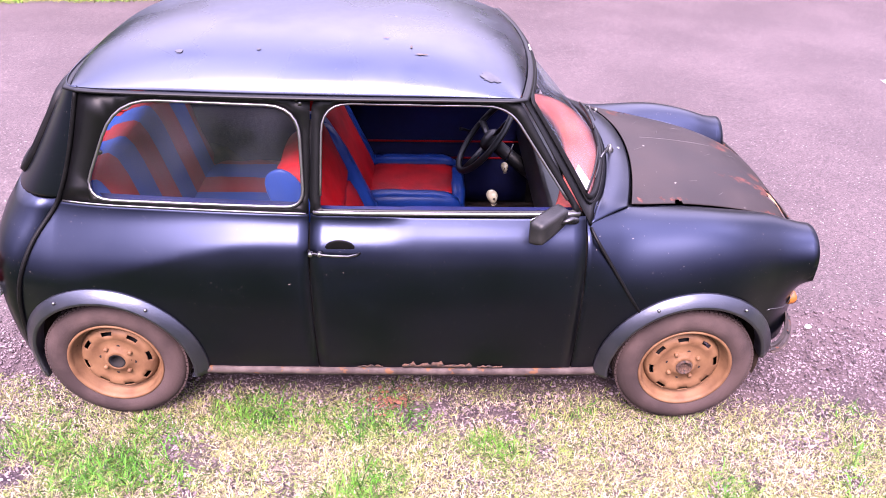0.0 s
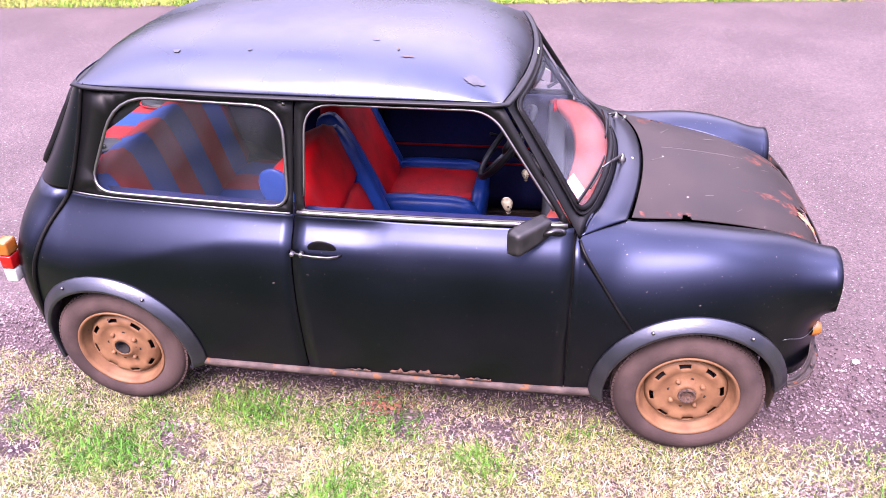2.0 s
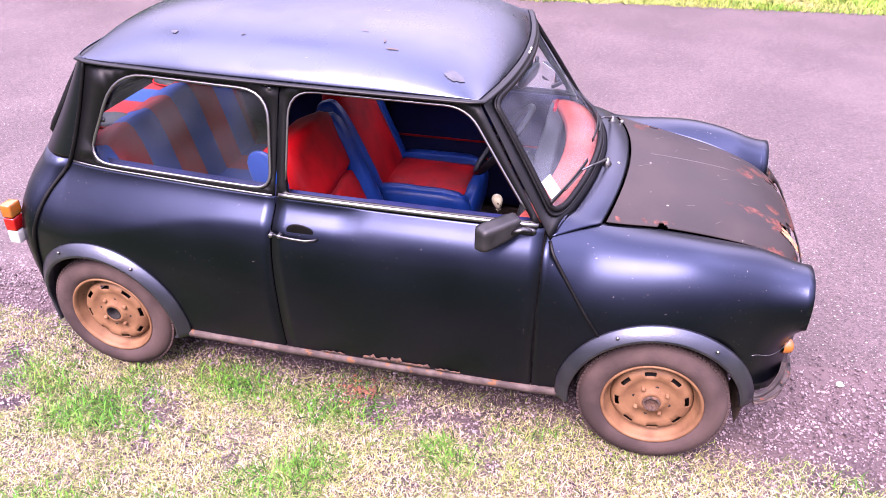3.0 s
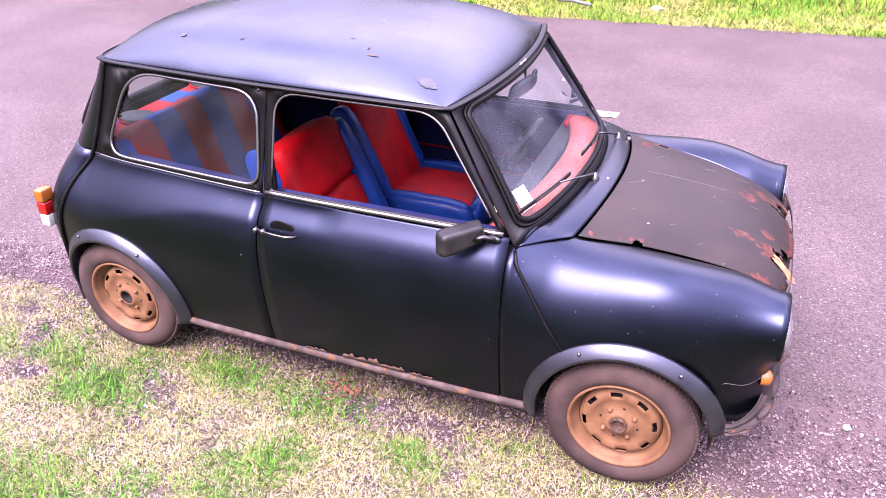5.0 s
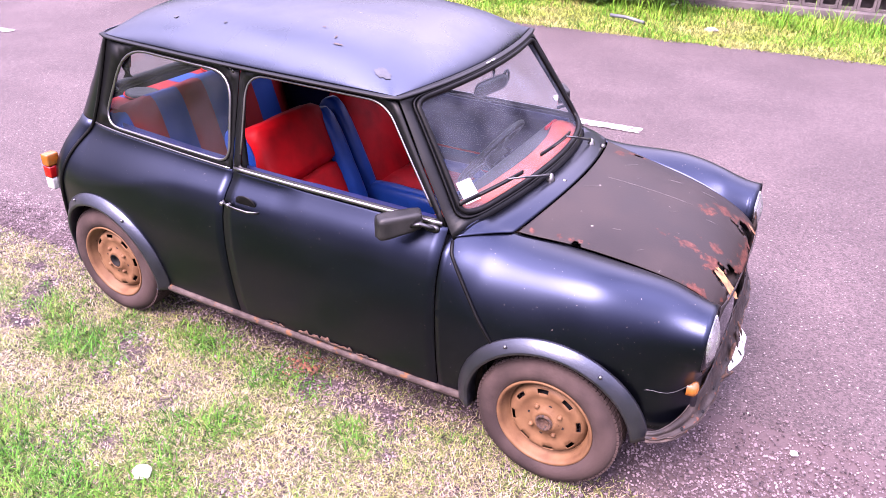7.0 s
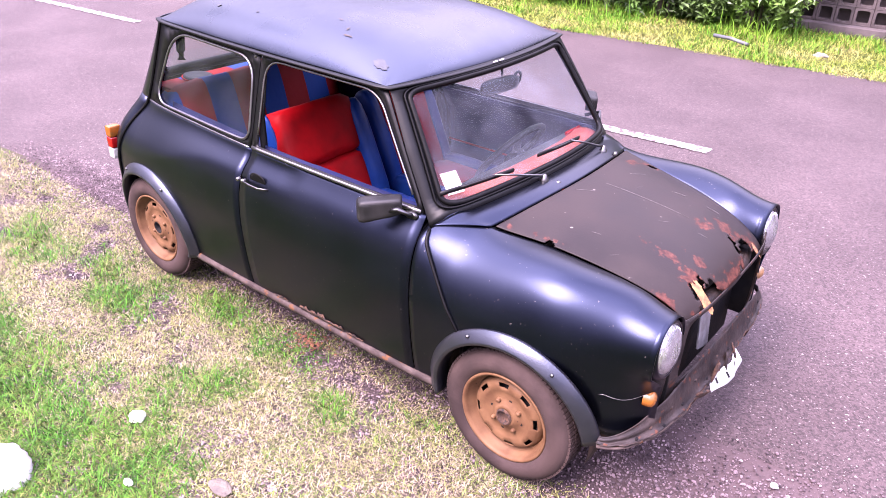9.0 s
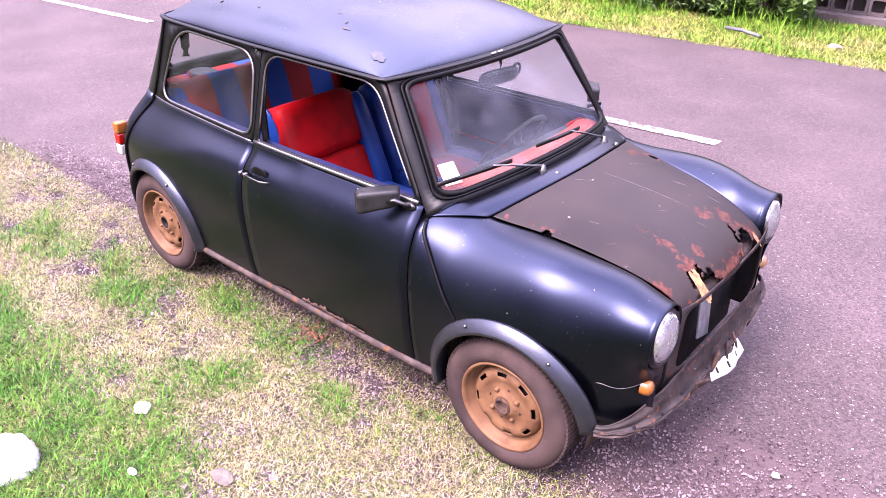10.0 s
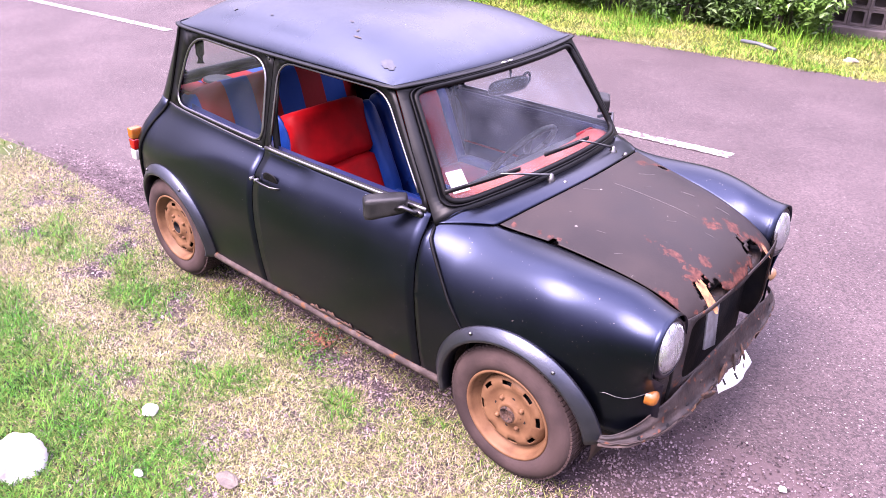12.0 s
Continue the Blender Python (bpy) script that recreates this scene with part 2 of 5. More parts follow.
GREY_PLATE = mat("grey_sheet_metal", (0.20, 0.195, 0.205), 0.5, 0.5, color2=(0.11, 0.10, 0.10), scale=25, bump=0.1)
RED = mat("red_fabric", (0.20, 0.0020, 0.0025), 0.6, color2=(0.12, 0.0012, 0.0016), scale=9, bump=0.3, bscale=18, spec=0.08)
BLUE = mat("blue_fabric", (0.0022, 0.0150, 0.0850), 0.35, color2=(0.0040, 0.0220, 0.1120), scale=9, bump=0.3, bscale=18, spec=0.12)
NAVY = mat("navy_door_lining", (0.0009, 0.0021, 0.0210), 0.6, color2=(0.0015, 0.0033, 0.0300), scale=10, bump=0.2, bscale=40, spec=0.2)
STRIPE = stripes_mat("red_blue_striped_cover", (0.140, 0.0028, 0.0028), (0.0030, 0.026, 0.130), 0.145)
DASH_RED = mat("faded_red_dash_cover", (0.1820, 0.0262, 0.0175), 0.7, color2=(0.2170, 0.0455, 0.0315), scale=6, bump=0.25, bscale=120, spec=0.2)
BLACK_PLASTIC = mat("black_plastic", (0.0028, 0.0028, 0.0031), 0.45, color2=(0.0060, 0.0060, 0.0060), scale=20, bump=0.05, bscale=150, spec=0.2)
MIRROR_PLASTIC = mat("grey_black_mirror_plastic", (0.0045, 0.0045, 0.0048), 0.5, color2=(0.0125, 0.0118, 0.0120), scale=18, bump=0.12, bscale=220, spec=0.25)
CARPET = mat("brown_dusty_carpet", (0.0175, 0.0112, 0.0084), 0.95, color2=(0.0315, 0.0192, 0.0140), scale=20, bump=0.4, bscale=120, spec=0.2)
BONE = mat("ivory_resin", (0.3528, 0.3234, 0.2205), 0.4, color2=(0.2450, 0.2107, 0.1225), scale=40, bump=0.1)
BONE_DARK = mat("dark_socket_paint", (0.02, 0.017, 0.012), 0.6, color2=(0.04, 0.03, 0.02), scale=40)
SILVER = mat("grey_steel", (0.1400, 0.1400, 0.1400), 0.35, 1.0, color2=(0.0840, 0.0805, 0.0770), scale=30)
MIRROR = mat("mirror_glass", (0.9, 0.9, 0.9), 0.02, 1.0)


RUSTY_BONNET = BONNET.copy()
RUSTY_BONNET.name = "rusting_bonnet_paint"
rust_zones(RUSTY_BONNET, ((1.30, -0.165, 0.10, 0.030), (1.39, -0.185, 0.06, 0.045), (1.37, -0.095, 0.06, 0.022), (1.29, 0.12, 0.04, 0.05), (1.35, 0.20, 0.06, 0.05), (1.42, 0.27, 0.04, 0.06),
                          (0.88, 0.37, 0.035, 0.07), (0.965, -0.385, 0.06, 0.022), (0.83, -0.42, 0.015, 0.03), (1.36, -0.32, 0.05, 0.025), (0.945, 0.42, 0.06, 0.03), (1.45, 0.0, 0.03, 0.40)))

# ---- mesh helpers ----
def link_mesh(name, bm, material, parent=None, label="", smooth=True, solid=0.0, bevel=0.0):
    me = bpy.data.meshes.new(name)
    bm.normal_update()
    bm.to_mesh(me)
    bm.free()
    me.materials.append(material)
    if smooth:
        me.shade_smooth()
    ob = new(name, me)
    if parent:
        ob.parent = parent
    if label:
        ob["label"] = label
    if solid:
        md = ob.modifiers.new("thickness", "SOLIDIFY")
        md.thickness, md.offset = solid, 0
    if bevel:
        md = ob.modifiers.new("bevel", "BEVEL")
        md.width, md.segments, md.limit_method = bevel, 2, "ANGLE"
    return ob


def part(name, bm, material, parent, label="", **kw):
    return link_mesh(name, bm, material, parent, label, **kw)


def thing(name, label, category, group="", kind=""):
    return tagged(new(name), label, category, group, kind)


def grid_bm(us, vs, fn, flip=False):
    bm = bmesh.new()
    rows = [[bm.verts.new(fn(u, v)) for v in vs] for u in us]
    for i in range(len(us) - 1):
        for j in range(len(vs) - 1):
            f = (rows[i][j], rows[i + 1][j], rows[i + 1][j + 1], rows[i][j + 1])
            bm.faces.new(f[::-1] if flip else f)
    return bm


def lin(a, b, n):
    return [a + (b - a) * i / (n - 1) for i in range(n)]


def table(xs, ys, x):
    """Smooth interpolation through a short table."""
    xs, ys = list(xs), list(ys)
    if x <= xs[0]:
        return ys[0]
    if x >= xs[-1]:
        return ys[-1]
    i = max(k for k in range(len(xs) - 1) if xs[k] <= x)
    m = []
    for k in (i, i + 1):
        if k == 0:
            m.append((ys[1] - ys[0]) / (xs[1] - xs[0]))
        elif k == len(xs) - 1:
            m.append((ys[-1] - ys[-2]) / (xs[-1] - xs[-2]))
        else:
            m.append((ys[k + 1] - ys[k - 1]) / (xs[k + 1] - xs[k - 1]))
    h = xs[i + 1] - xs[i]
    t = (x - xs[i]) / h
    return ((2 * t**3 - 3 * t**2 + 1) * ys[i] + (t**3 - 2 * t**2 + t) * h * m[0]
            + (-2 * t**3 + 3 * t**2) * ys[i + 1] + (t**3 - t**2) * h * m[1])


def rounded(corners, radii, n=6):
    """A closed outline through the corners, each rounded by its radius."""
    out = []
    k = len(corners)
    for i in range(k):
        p, a, c = Vector(corners[i]), Vector(corners[i - 1]), Vector(corners[(i + 1) % k])
        d1, d2 = (a - p).normalized(), (c - p).normalized()
        r = min(radii[i] if isinstance(radii, (list, tuple)) else radii, (a - p).length * 0.48, (c - p).length * 0.48)
        s, e = p + d1 * r, p + d2 * r
        for j in range(n + 1):
            t = j / n
            out.append(tuple((1 - t)**2 * s + 2 * t * (1 - t) * p + t**2 * e))
    return out


def dense(loop, step):
    out = []
    for i, p in enumerate(loop):
        q = loop[(i + 1) % len(loop)]
        d = math.dist(p, q)
        k = max(1, int(d / step))
        out += [tuple(p[a] + (q[a] - p[a]) * j / k for a in range(2)) for j in range(k)]
    return out


def panel_bm(outer, holes, fn, step=0.05):
    """A flat outline with holes, filled in its own plane and then laid on the surface fn(u, v)."""
    bm = bmesh.new()
    edges = []
    for loop in [outer, *holes]:
        loop = dense(loop, step)
        vs = [bm.verts.new((p[0], p[1], 0)) for p in loop]
        edges += [bm.edges.new((vs[i], vs[(i + 1) % len(vs)])) for i in range(len(vs))]
    bmesh.ops.triangle_fill(bm, edges=edges, use_beauty=True)
    for v in bm.verts:
        v.co = Vector(fn(v.co.x, v.co.y))
    return bm


def tube_bm(points, r, sides=6, closed=False, flat=None, bm=None):
    """A tube along points; flat=(a, b) gives an oval section."""
    bm = bm or bmesh.new()
    pts = [Vector(p) for p in points]
    n = len(pts)
    rings = []
    up = Vector((0, 0, 1))
    for i, p in enumerate(pts):
        a = pts[(i - 1) % n] if closed else pts[max(i - 1, 0)]
        c = pts[(i + 1) % n] if closed else pts[min(i + 1, n - 1)]
        d = (c - a).normalized()
        s = d.cross(up)
        s = s.normalized() if s.length > 0.05 else d.cross(Vector((1, 0, 0))).normalized()
        t = s.cross(d)
        ra, rb = flat if flat else (r, r)
        if isinstance(r, list):
            ra = rb = r[i]
        rings.append([bm.verts.new(p + s * math.cos(k * math.tau / sides) * ra + t * math.sin(k * math.tau / sides) * rb) for k in range(sides)])
    m = n if closed else n - 1
    for i in range(m):
        a, c = rings[i], rings[(i + 1) % n]
        for k in range(sides):
            bm.faces.new((a[k], a[(k + 1) % sides], c[(k + 1) % sides], c[k]))
    if not closed:
        bm.faces.new(rings[0][::-1])
        bm.faces.new(rings[-1])
    return bm


def lathe_bm(profile, m=None, sides=40, bm=None, cap=False):
    """Turns (radius, height) pairs round the z axis."""
    bm = bm or bmesh.new()
    m = m or Matrix()
    rows = []
    for r, h in profile:
        rows.append([bm.verts.new(m @ Vector((r * math.cos(k * math.tau / sides), r * math.sin(k * math.tau / sides), h))) for k in range(sides)])
    for a, c in zip(rows, rows[1:]):
        for k in range(sides):
            bm.faces.new((a[k], a[(k + 1) % sides], c[(k + 1) % sides], c[k]))
    if cap:
        bm.faces.new(rows[-1])
        bm.faces.new(rows[0][::-1])
    return bm


def box_bm(x0, x1, y0, y1, z0, z1, m=None, bm=None, bevel=0.0):
    bm = bm or bmesh.new()
    m = m or Matrix()
    v = bmesh.ops.create_cube(bm, size=1)["verts"]
    for q in v:
        q.co = m @ Vector(((x0 + x1) / 2 + q.co.x * (x1 - x0), (y0 + y1) / 2 + q.co.y * (y1 - y0), (z0 + z1) / 2 + q.co.z * (z1 - z0)))
    if bevel:
        es = list({e for q in v for e in q.link_edges})
        bmesh.ops.bevel(bm, geom=es, offset=bevel, segments=2, profile=0.6, affect="EDGES")
    return bm


def soft_box_bm(sx, sy, sz, p=4.0, n=14, m=None, puff=0.0, seed=0):
    """A cushion: a rounded box, slightly uneven."""
    bm = bmesh.new()
    m = m or Matrix()
    bmesh.ops.create_uvsphere(bm, u_segments=n * 2, v_segments=n, radius=1)
    for q in bm.verts:
        d = q.co.normalized()
        s = (abs(d.x)**p + abs(d.y)**p + abs(d.z)**p) ** (-1 / p)
        c = d * s
        w = Vector((c.x * sx / 2, c.y * sy / 2, c.z * sz / 2))
        w *= 1 + puff * noise.noise(w * 9 + Vector((seed, 0, 0)))
        q.co = m @ w
    return bm


# ---- the car: shape of its body ----
YC = 0.02                      # middle line of the car
WF, WR, HUB = 1.018, -1.018, 0.25
ARCH = 0.295


def mid_w(z):
    return table((0.19, 0.23, 0.32, 0.45, 0.56, 0.66, 0.72, 0.76, 0.795, 0.83), (0.650, 0.662, 0.678, 0.692, 0.697, 0.690, 0.674, 0.655, 0.630, 0.607), z)


def plan(x):
    return table((-1.45, -1.38, -1.2, -1.0, -0.6, 0.0, 0.5, 0.8, 1.0, 1.17, 1.3, 1.4, 1.45), (0.84, 0.885, 0.945, 0.972, 0.993, 1.0, 1.0, 0.985, 0.972, 0.955, 0.93, 0.895, 0.86), x)


def side_y(x, z):
    """Half width of the lower body."""
    y = mid_w(z) * plan(x)
    q = min(1.0, max(0.0, (-x - 0.45) / 0.75))
    z0 = 0.74 - 0.16 * q * q * (3 - 2 * q)
    if x < 0.0 and z > z0:
        y += (green_y(x, 0.83) - y) * min(1.0, (z - z0) / (0.83 - z0)) ** 1.6
    return y


def green_y(x, z):
    """Half width of the sides above the belt."""
    t = (z - 0.83) / 0.375
    k = table((-1.15, -1.03, -0.88, -0.3, 0.37, 0.62), (0.525, 0.551, 0.568, 0.607, 0.610, 0.600), x)
    top = table((-1.10, -1.0, -0.88, -0.3, 0.37, 0.5), (0.470, 0.487, 0.500, 0.528, 0.530, 0.530), x)
    return k + (top - k) * t


def arch_z(x):
    for c in (WF, WR):
        if abs(x - c) < ARCH:
            return max(0.205 if abs(x) < 1.0 else 0.30, HUB + math.sqrt(ARCH**2 - (x - c)**2))
    return 0.205 if abs(x) < 1.0 else 0.30 if x > 0 else 0.285


def columns(a, b, step=0.04):
    """Stations along the car, close together at the wheel openings."""
    xs = set(lin(a, b, max(2, int((b - a) / step))))
    for c in (WF, WR):
        for k in range(33):
            x = c - ARCH * math.cos(k * math.pi / 32) * 0.9999
            if a < x < b:
                xs.add(x)
        for x in (c - ARCH - 0.0005, c + ARCH + 0.0005):
            if a < x < b:
                xs.add(x)
    return sorted(xs)


def bonnet_half(x):
    return table((0.60, 0.79, 0.97, 1.2, 1.35, 1.46), (0.50, 0.470, 0.425, 0.385, 0.355, 0.335), x)


def mid_z(x):
    return table((0.60, 0.70, 0.8, 1.0, 1.2, 1.33, 1.41, 1.47), (0.905, 0.872, 0.850, 0.826, 0.790, 0.750, 0.705, 0.640), x)


def deck_z(x, y):
    """Height of the bonnet and scuttle."""
    return mid_z(x) - 0.052 * (abs(y) / bonnet_half(x)) ** 2.2


LAMP_Z = {-1: 0.616, 1: 0.640}     # the front is bent: the lamps sit at different heights


def wing_point(x, t, side):
    """Front wing section: t from 0 at the bottom to 1 at the bonnet; it runs out into the round of the headlamp."""
    ye, zm = bonnet_half(x), 0.56
    ze = deck_z(x, ye) - 0.004
    w = side_y(x, zm)
    q = min(1.0, max(0.0, (x - 1.10) / 0.34))
    q = q * q * (3 - 2 * q)
    cy, cz, r = 0.474, LAMP_Z[side], 0.106
    if t < 0.4:
        z = arch_z(x) + (zm + (cz - zm) * q - arch_z(x)) * t / 0.4
        y = side_y(x, z)
        y += (min(y, cy + r) - y) * q
        y -= 0.10 * max(0.0, (x - 1.34) / 0.105) ** 2 * min(1.0, max(0.0, (0.565 - z) / 0.08))
    else:
        a = (t - 0.4) / 0.6
        n = 1.72 + 0.10 * min(1.0, max(0.0, (x - 0.7) / 0.6))
        zs = zm + (cz - zm) * q
        y = ye + (w - ye) * math.cos(a * math.pi / 2) ** (2 / n)
        z = zs + (ze - zs) * math.sin(a * math.pi / 2) ** (2 / n)
        y += (cy + r * math.cos(a * math.pi) - y) * q
        meet = min(1.0, max(0.0, 1 - (x - 0.612) / 0.16)) * min(1.0, max(0.0, (0.815 - z) / 0.05))
        y += (side_y(0.606, z) - y) * meet * meet * (3 - 2 * meet)
        far = side > 0
        crest = table((0.75, 0.95, 1.1, 1.25, 1.35, 1.44), (0.800, 0.798 + far * 0.008, 0.792 + far * 0.012, 0.772 + far * 0.025, 0.749 + far * 0.026, 0.721 + far * 0.016), x)
        lift = crest - (zs + (ze - zs) * math.sin(0.3 * math.pi) ** (2 / n))
        g = min(1.0, max(0.0, (x - 0.62) / 0.50))
        z += max(0.0, lift) * g * g * (3 - 2 * g) * math.sin(a * math.pi) ** 0.9
    return (x - (0.026 * q if side > 0 else 0.0), YC + side * y, z)


def wing_at(x, z, side):
    """The point of the wing's flank at that height."""
    lo, hi = 0.0, 0.9
    for _ in range(30):
        m = (lo + hi) / 2
        if wing_point(x, m, side)[2] < z:
            lo = m
        else:
            hi = m
    return Vector(wing_point(x, lo, side))


def wing_top(x, y):
    """Height of the wing's upper face."""
    lo, hi = 0.4, 1.0
    for _ in range(24):
        m = (lo + hi) / 2
        if wing_point(x, m, 1)[1] - YC > y:
            lo = m
        else:
            hi = m
    return wing_point(x, lo, 1)[2]


ROOF_N = 1.205


def roof_half(x):
    return table((-1.08, -1.0, -0.88, -0.3, 0.37, 0.46), (0.455, 0.487, 0.503, 0.533, 0.537, 0.533), x)


def roof_front(y):
    return 0.435 - 0.065 * (abs(y) / 0.53) ** 2


def roof_rear(y):
    return -1.085 + 0.065 * (abs(y) / 0.49) ** 2.5


def roof_point(u, v):
    """u along the roof from 0 at the back to 1 in front, v across from -1 to 1."""
    y = v * roof_half(-1.05 + u * 1.46)
    x = roof_rear(y) + u * (roof_front(y) - roof_rear(y))
    y = v * roof_half(x)
    uu = abs(2 * u - 1)
    f = max(0.0, (1 - abs(v)**3.4) * (1 - uu**4.2)) ** 0.72
    lift = 0.012 * (1 - uu)
    return (x, YC + y, ROOF_N + 0.135 * f + lift * (1 - abs(v)**2))


def screen_point(y, s):
    """The windscreen's surface: y across, s from 0 at its foot to 1 at the roof."""
    k = (abs(y) / 0.55) ** 2
    xb, zb = 0.745 - 0.110 * k, 0.872 - 0.045 * k
    xt, zt = 0.440 - 0.070 * k, 1.210 - 0.004 * k
    return (xb + (xt - xb) * s, YC + y, zb + (zt - zb) * s)


def tail_x(z):
    return table((0.25, 0.45, 0.62, 0.75, 0.86, 1.0, 1.21), (-1.42, -1.455, -1.455, -1.42, -1.345, -1.24, -1.09), z)


def seam_x(z):
    return table((0.25, 0.5, 0.7, 0.83, 1.0, 1.21), (-1.335, -1.30, -1.225, -1.135, -1.065, -1.005), z)


def tail_point(v, z):
    """Rear panel: v across from -1 to 1."""
    xs, xr = seam_x(z), tail_x(z)
    w = side_y(xs, z) if z < 0.83 else green_y(xs, z)
    c = max(0.0, 1 - abs(v)**3.2) ** (1 / 2.4)
    return (xs + (xr - xs) * c, YC + v * w, z)


# ---- ground ----
SLOPE = 0.09                   # the road runs slightly askew to the car


def road_y(x, off):
    return off + SLOPE * x


GROUND = mat("verge_soil", (0.048, 0.035, 0.033), 0.95, color2=(0.020, 0.014, 0.017), scale=4.5, bump=0.6, bscale=60, spec=0.1, grain=0.5, grain_scale=160)
gn, gl = GROUND.node_tree.nodes, GROUND.node_tree.links
g_tc, g_sep, g_no, g_ad, g_mr, g_mx = (gn.new("ShaderNode" + k) for k in ("TexCoord", "SeparateXYZ", "TexNoise", "Math", "MapRange", "Mix"))
gl.new(g_tc.outputs["Object"], g_sep.inputs[0])
gl.new(g_tc.outputs["Object"], g_no.inputs["Vector"])
g_no.inputs["Scale"].default_value = 3.5
g_ad.operation, g_ad.inputs[1].default_value = "MULTIPLY_ADD", 0.6
gl.new(g_no.outputs["Fac"], g_ad.inputs[0])
gl.new(g_sep.outputs["Y"], g_ad.inputs[2])
g_mr.inputs["From Min"].default_value, g_mr.inputs["From Max"].default_value = -0.30, 0.0
gl.new(g_ad.outputs[0], g_mr.inputs["Value"])
g_mx.data_type = "RGBA"
g_lt, g_mu = gn.new("ShaderNodeMath"), gn.new("ShaderNodeMath")
g_lt.operation, g_lt.inputs[1].default_value = "LESS_THAN", 2.0
g_mu.operation = "MULTIPLY"
gl.new(g_sep.outputs["Y"], g_lt.inputs[0])
gl.new(g_lt.outputs[0], g_mu.inputs[0])
gl.new(g_mr.outputs["Result"], g_mu.inputs[1])
gl.new(g_mu.outputs[0], g_mx.inputs["Factor"])
gl.new(gn["Principled BSDF"].inputs["Base Color"].links[0].from_socket, g_mx.inputs["A"])
g_mx.inputs["B"].default_value = (0.052, 0.037, 0.038, 1)      # dark gritty edge of the road
gl.new(g_mx.outputs["Result"], gn["Principled BSDF"].inputs["Base Color"])
# further off the soil is hidden by grass
f_no, f_mx, f_col, f_len, f_sub, f_rng, f_add = (gn.new("ShaderNode" + k) for k in ("TexNoise", "Mix", "Mix", "VectorMath", "VectorMath", "MapRange", "Math"))
f_no.inputs["Scale"].default_value, f_no.inputs["Detail"].default_value = 2.2, 9
gl.new(g_tc.outputs["Object"], f_no.inputs["Vector"])
f_mul = gn.new("ShaderNodeVectorMath")
f_sub.operation, f_mul.operation, f_len.operation = "SUBTRACT", "MULTIPLY", "LENGTH"
f_sub.inputs[1].default_value, f_mul.inputs[1].default_value = (-0.4, 1.5, 0), (0.30, 0.262, 0)
gl.new(g_tc.outputs["Object"], f_sub.inputs[0])
gl.new(f_sub.outputs[0], f_mul.inputs[0])
gl.new(f_mul.outputs[0], f_len.inputs[0])
f_add.operation, f_add.inputs[1].default_value = "MULTIPLY_ADD", 0.25
gl.new(f_no.outputs["Fac"], f_add.inputs[0])
gl.new(f_len.outputs["Value"], f_add.inputs[2])
f_rng.inputs["From Min"].default_value, f_rng.inputs["From Max"].default_value = 1.02, 1.22
gl.new(f_add.outputs[0], f_rng.inputs["Value"])
f_col.data_type = f_mx.data_type = "RGBA"
f_col.inputs["A"].default_value, f_col.inputs["B"].default_value = (0.026, 0.050, 0.008, 1), (0.058, 0.062, 0.020, 1)
f_c2 = gn.new("ShaderNodeMapRange")
f_c2.inputs["From Min"].default_value, f_c2.inputs["From Max"].default_value = 0.38, 0.66
gl.new(f_no.outputs["Fac"], f_c2.inputs["Value"])
gl.new(f_c2.outputs["Result"], f_col.inputs["Factor"])
gl.new(f_rng.outputs["Result"], f_mx.inputs["Factor"])
gl.new(g_mx.outputs["Result"], f_mx.inputs["A"])
gl.new(f_col.outputs["Result"], f_mx.inputs["B"])
gl.new(f_mx.outputs["Result"], gn["Principled BSDF"].inputs["Base Color"])
bm = bmesh.new()
bmesh.ops.create_grid(bm, x_segments=60, y_segments=60, size=1)
for v in bm.verts:
    v.co.x, v.co.y = v.co.x * 400, v.co.y * 400
    v.co.z = -0.012
tagged(link_mesh("ground", bm, GROUND), "pale dry soil of the verge under thin grass", "ground", kind="structure")
ASPHALT = mat("worn_asphalt", (0.033, 0.0222, 0.0226), 0.85, color2=(0.045, 0.0312, 0.0314), scale=1.3, bump=0.5, bscale=220, spots=(0.13, 0.11, 0.105), spot_scale=90, spot_at=0.655, spec=0.3, grain=0.5, grain_scale=130)
bm = grid_bm(lin(-80, 80, 321), [0, 0.008, 0.02, 0.05] + lin(0.1, 1, 10), lambda x, v: (x, road_y(x, -0.12 + 0.09 * noise.noise(Vector((x * 1.7, 0, 4))) if v == 0 else -0.12 + v * 5.82), -0.0115 if v == 0 else -0.004 + 0.05 * math.sin(v * math.pi)))
tagged(link_mesh("road", bm, ASPHALT), "worn grey-violet asphalt country road", "road", kind="structure")
LINE = mat("worn_white_road_paint", (0.24, 0.23, 0.225), 0.8, color2=(0.06, 0.047, 0.047), scale=22, lo=0.46, hi=0.58, bump=0.4, bscale=150, spec=0.2)


def road_z(y_off):
    v = (y_off + 0.12) / 5.82
    return -0.004 + 0.05 * math.sin(v * math.pi)


for x0 in (-14.98, -8.74, -2.51, 3.72, 9.95):
    bm = grid_bm(lin(x0, x0 + 2.92, 160), lin(-0.055, 0.055, 3), lambda x, v: (x, road_y(x, 2.69 + v + 0.22 * abs(v) * noise.noise(Vector((x * 21, v * 40, 3)))), road_z(2.69 + v) + 0.006))
    tagged(link_mesh("lane_marking", bm, LINE), "worn white dash of the road's centre line", "road marking", "centre line dashes", "structure")

# ---- the car ----
car = thing("car", "small old black two-door saloon with rusty bonnet", "car")
EPS = 0.003


def row_z(x, t):
    """Height of a row of the side: the upper rows run level above the wheel openings."""
    a = arch_z(x)
    return a + (0.56 - a) * t / 0.5 if t < 0.5 else 0.56 + 0.27 * (t - 0.5) / 0.5


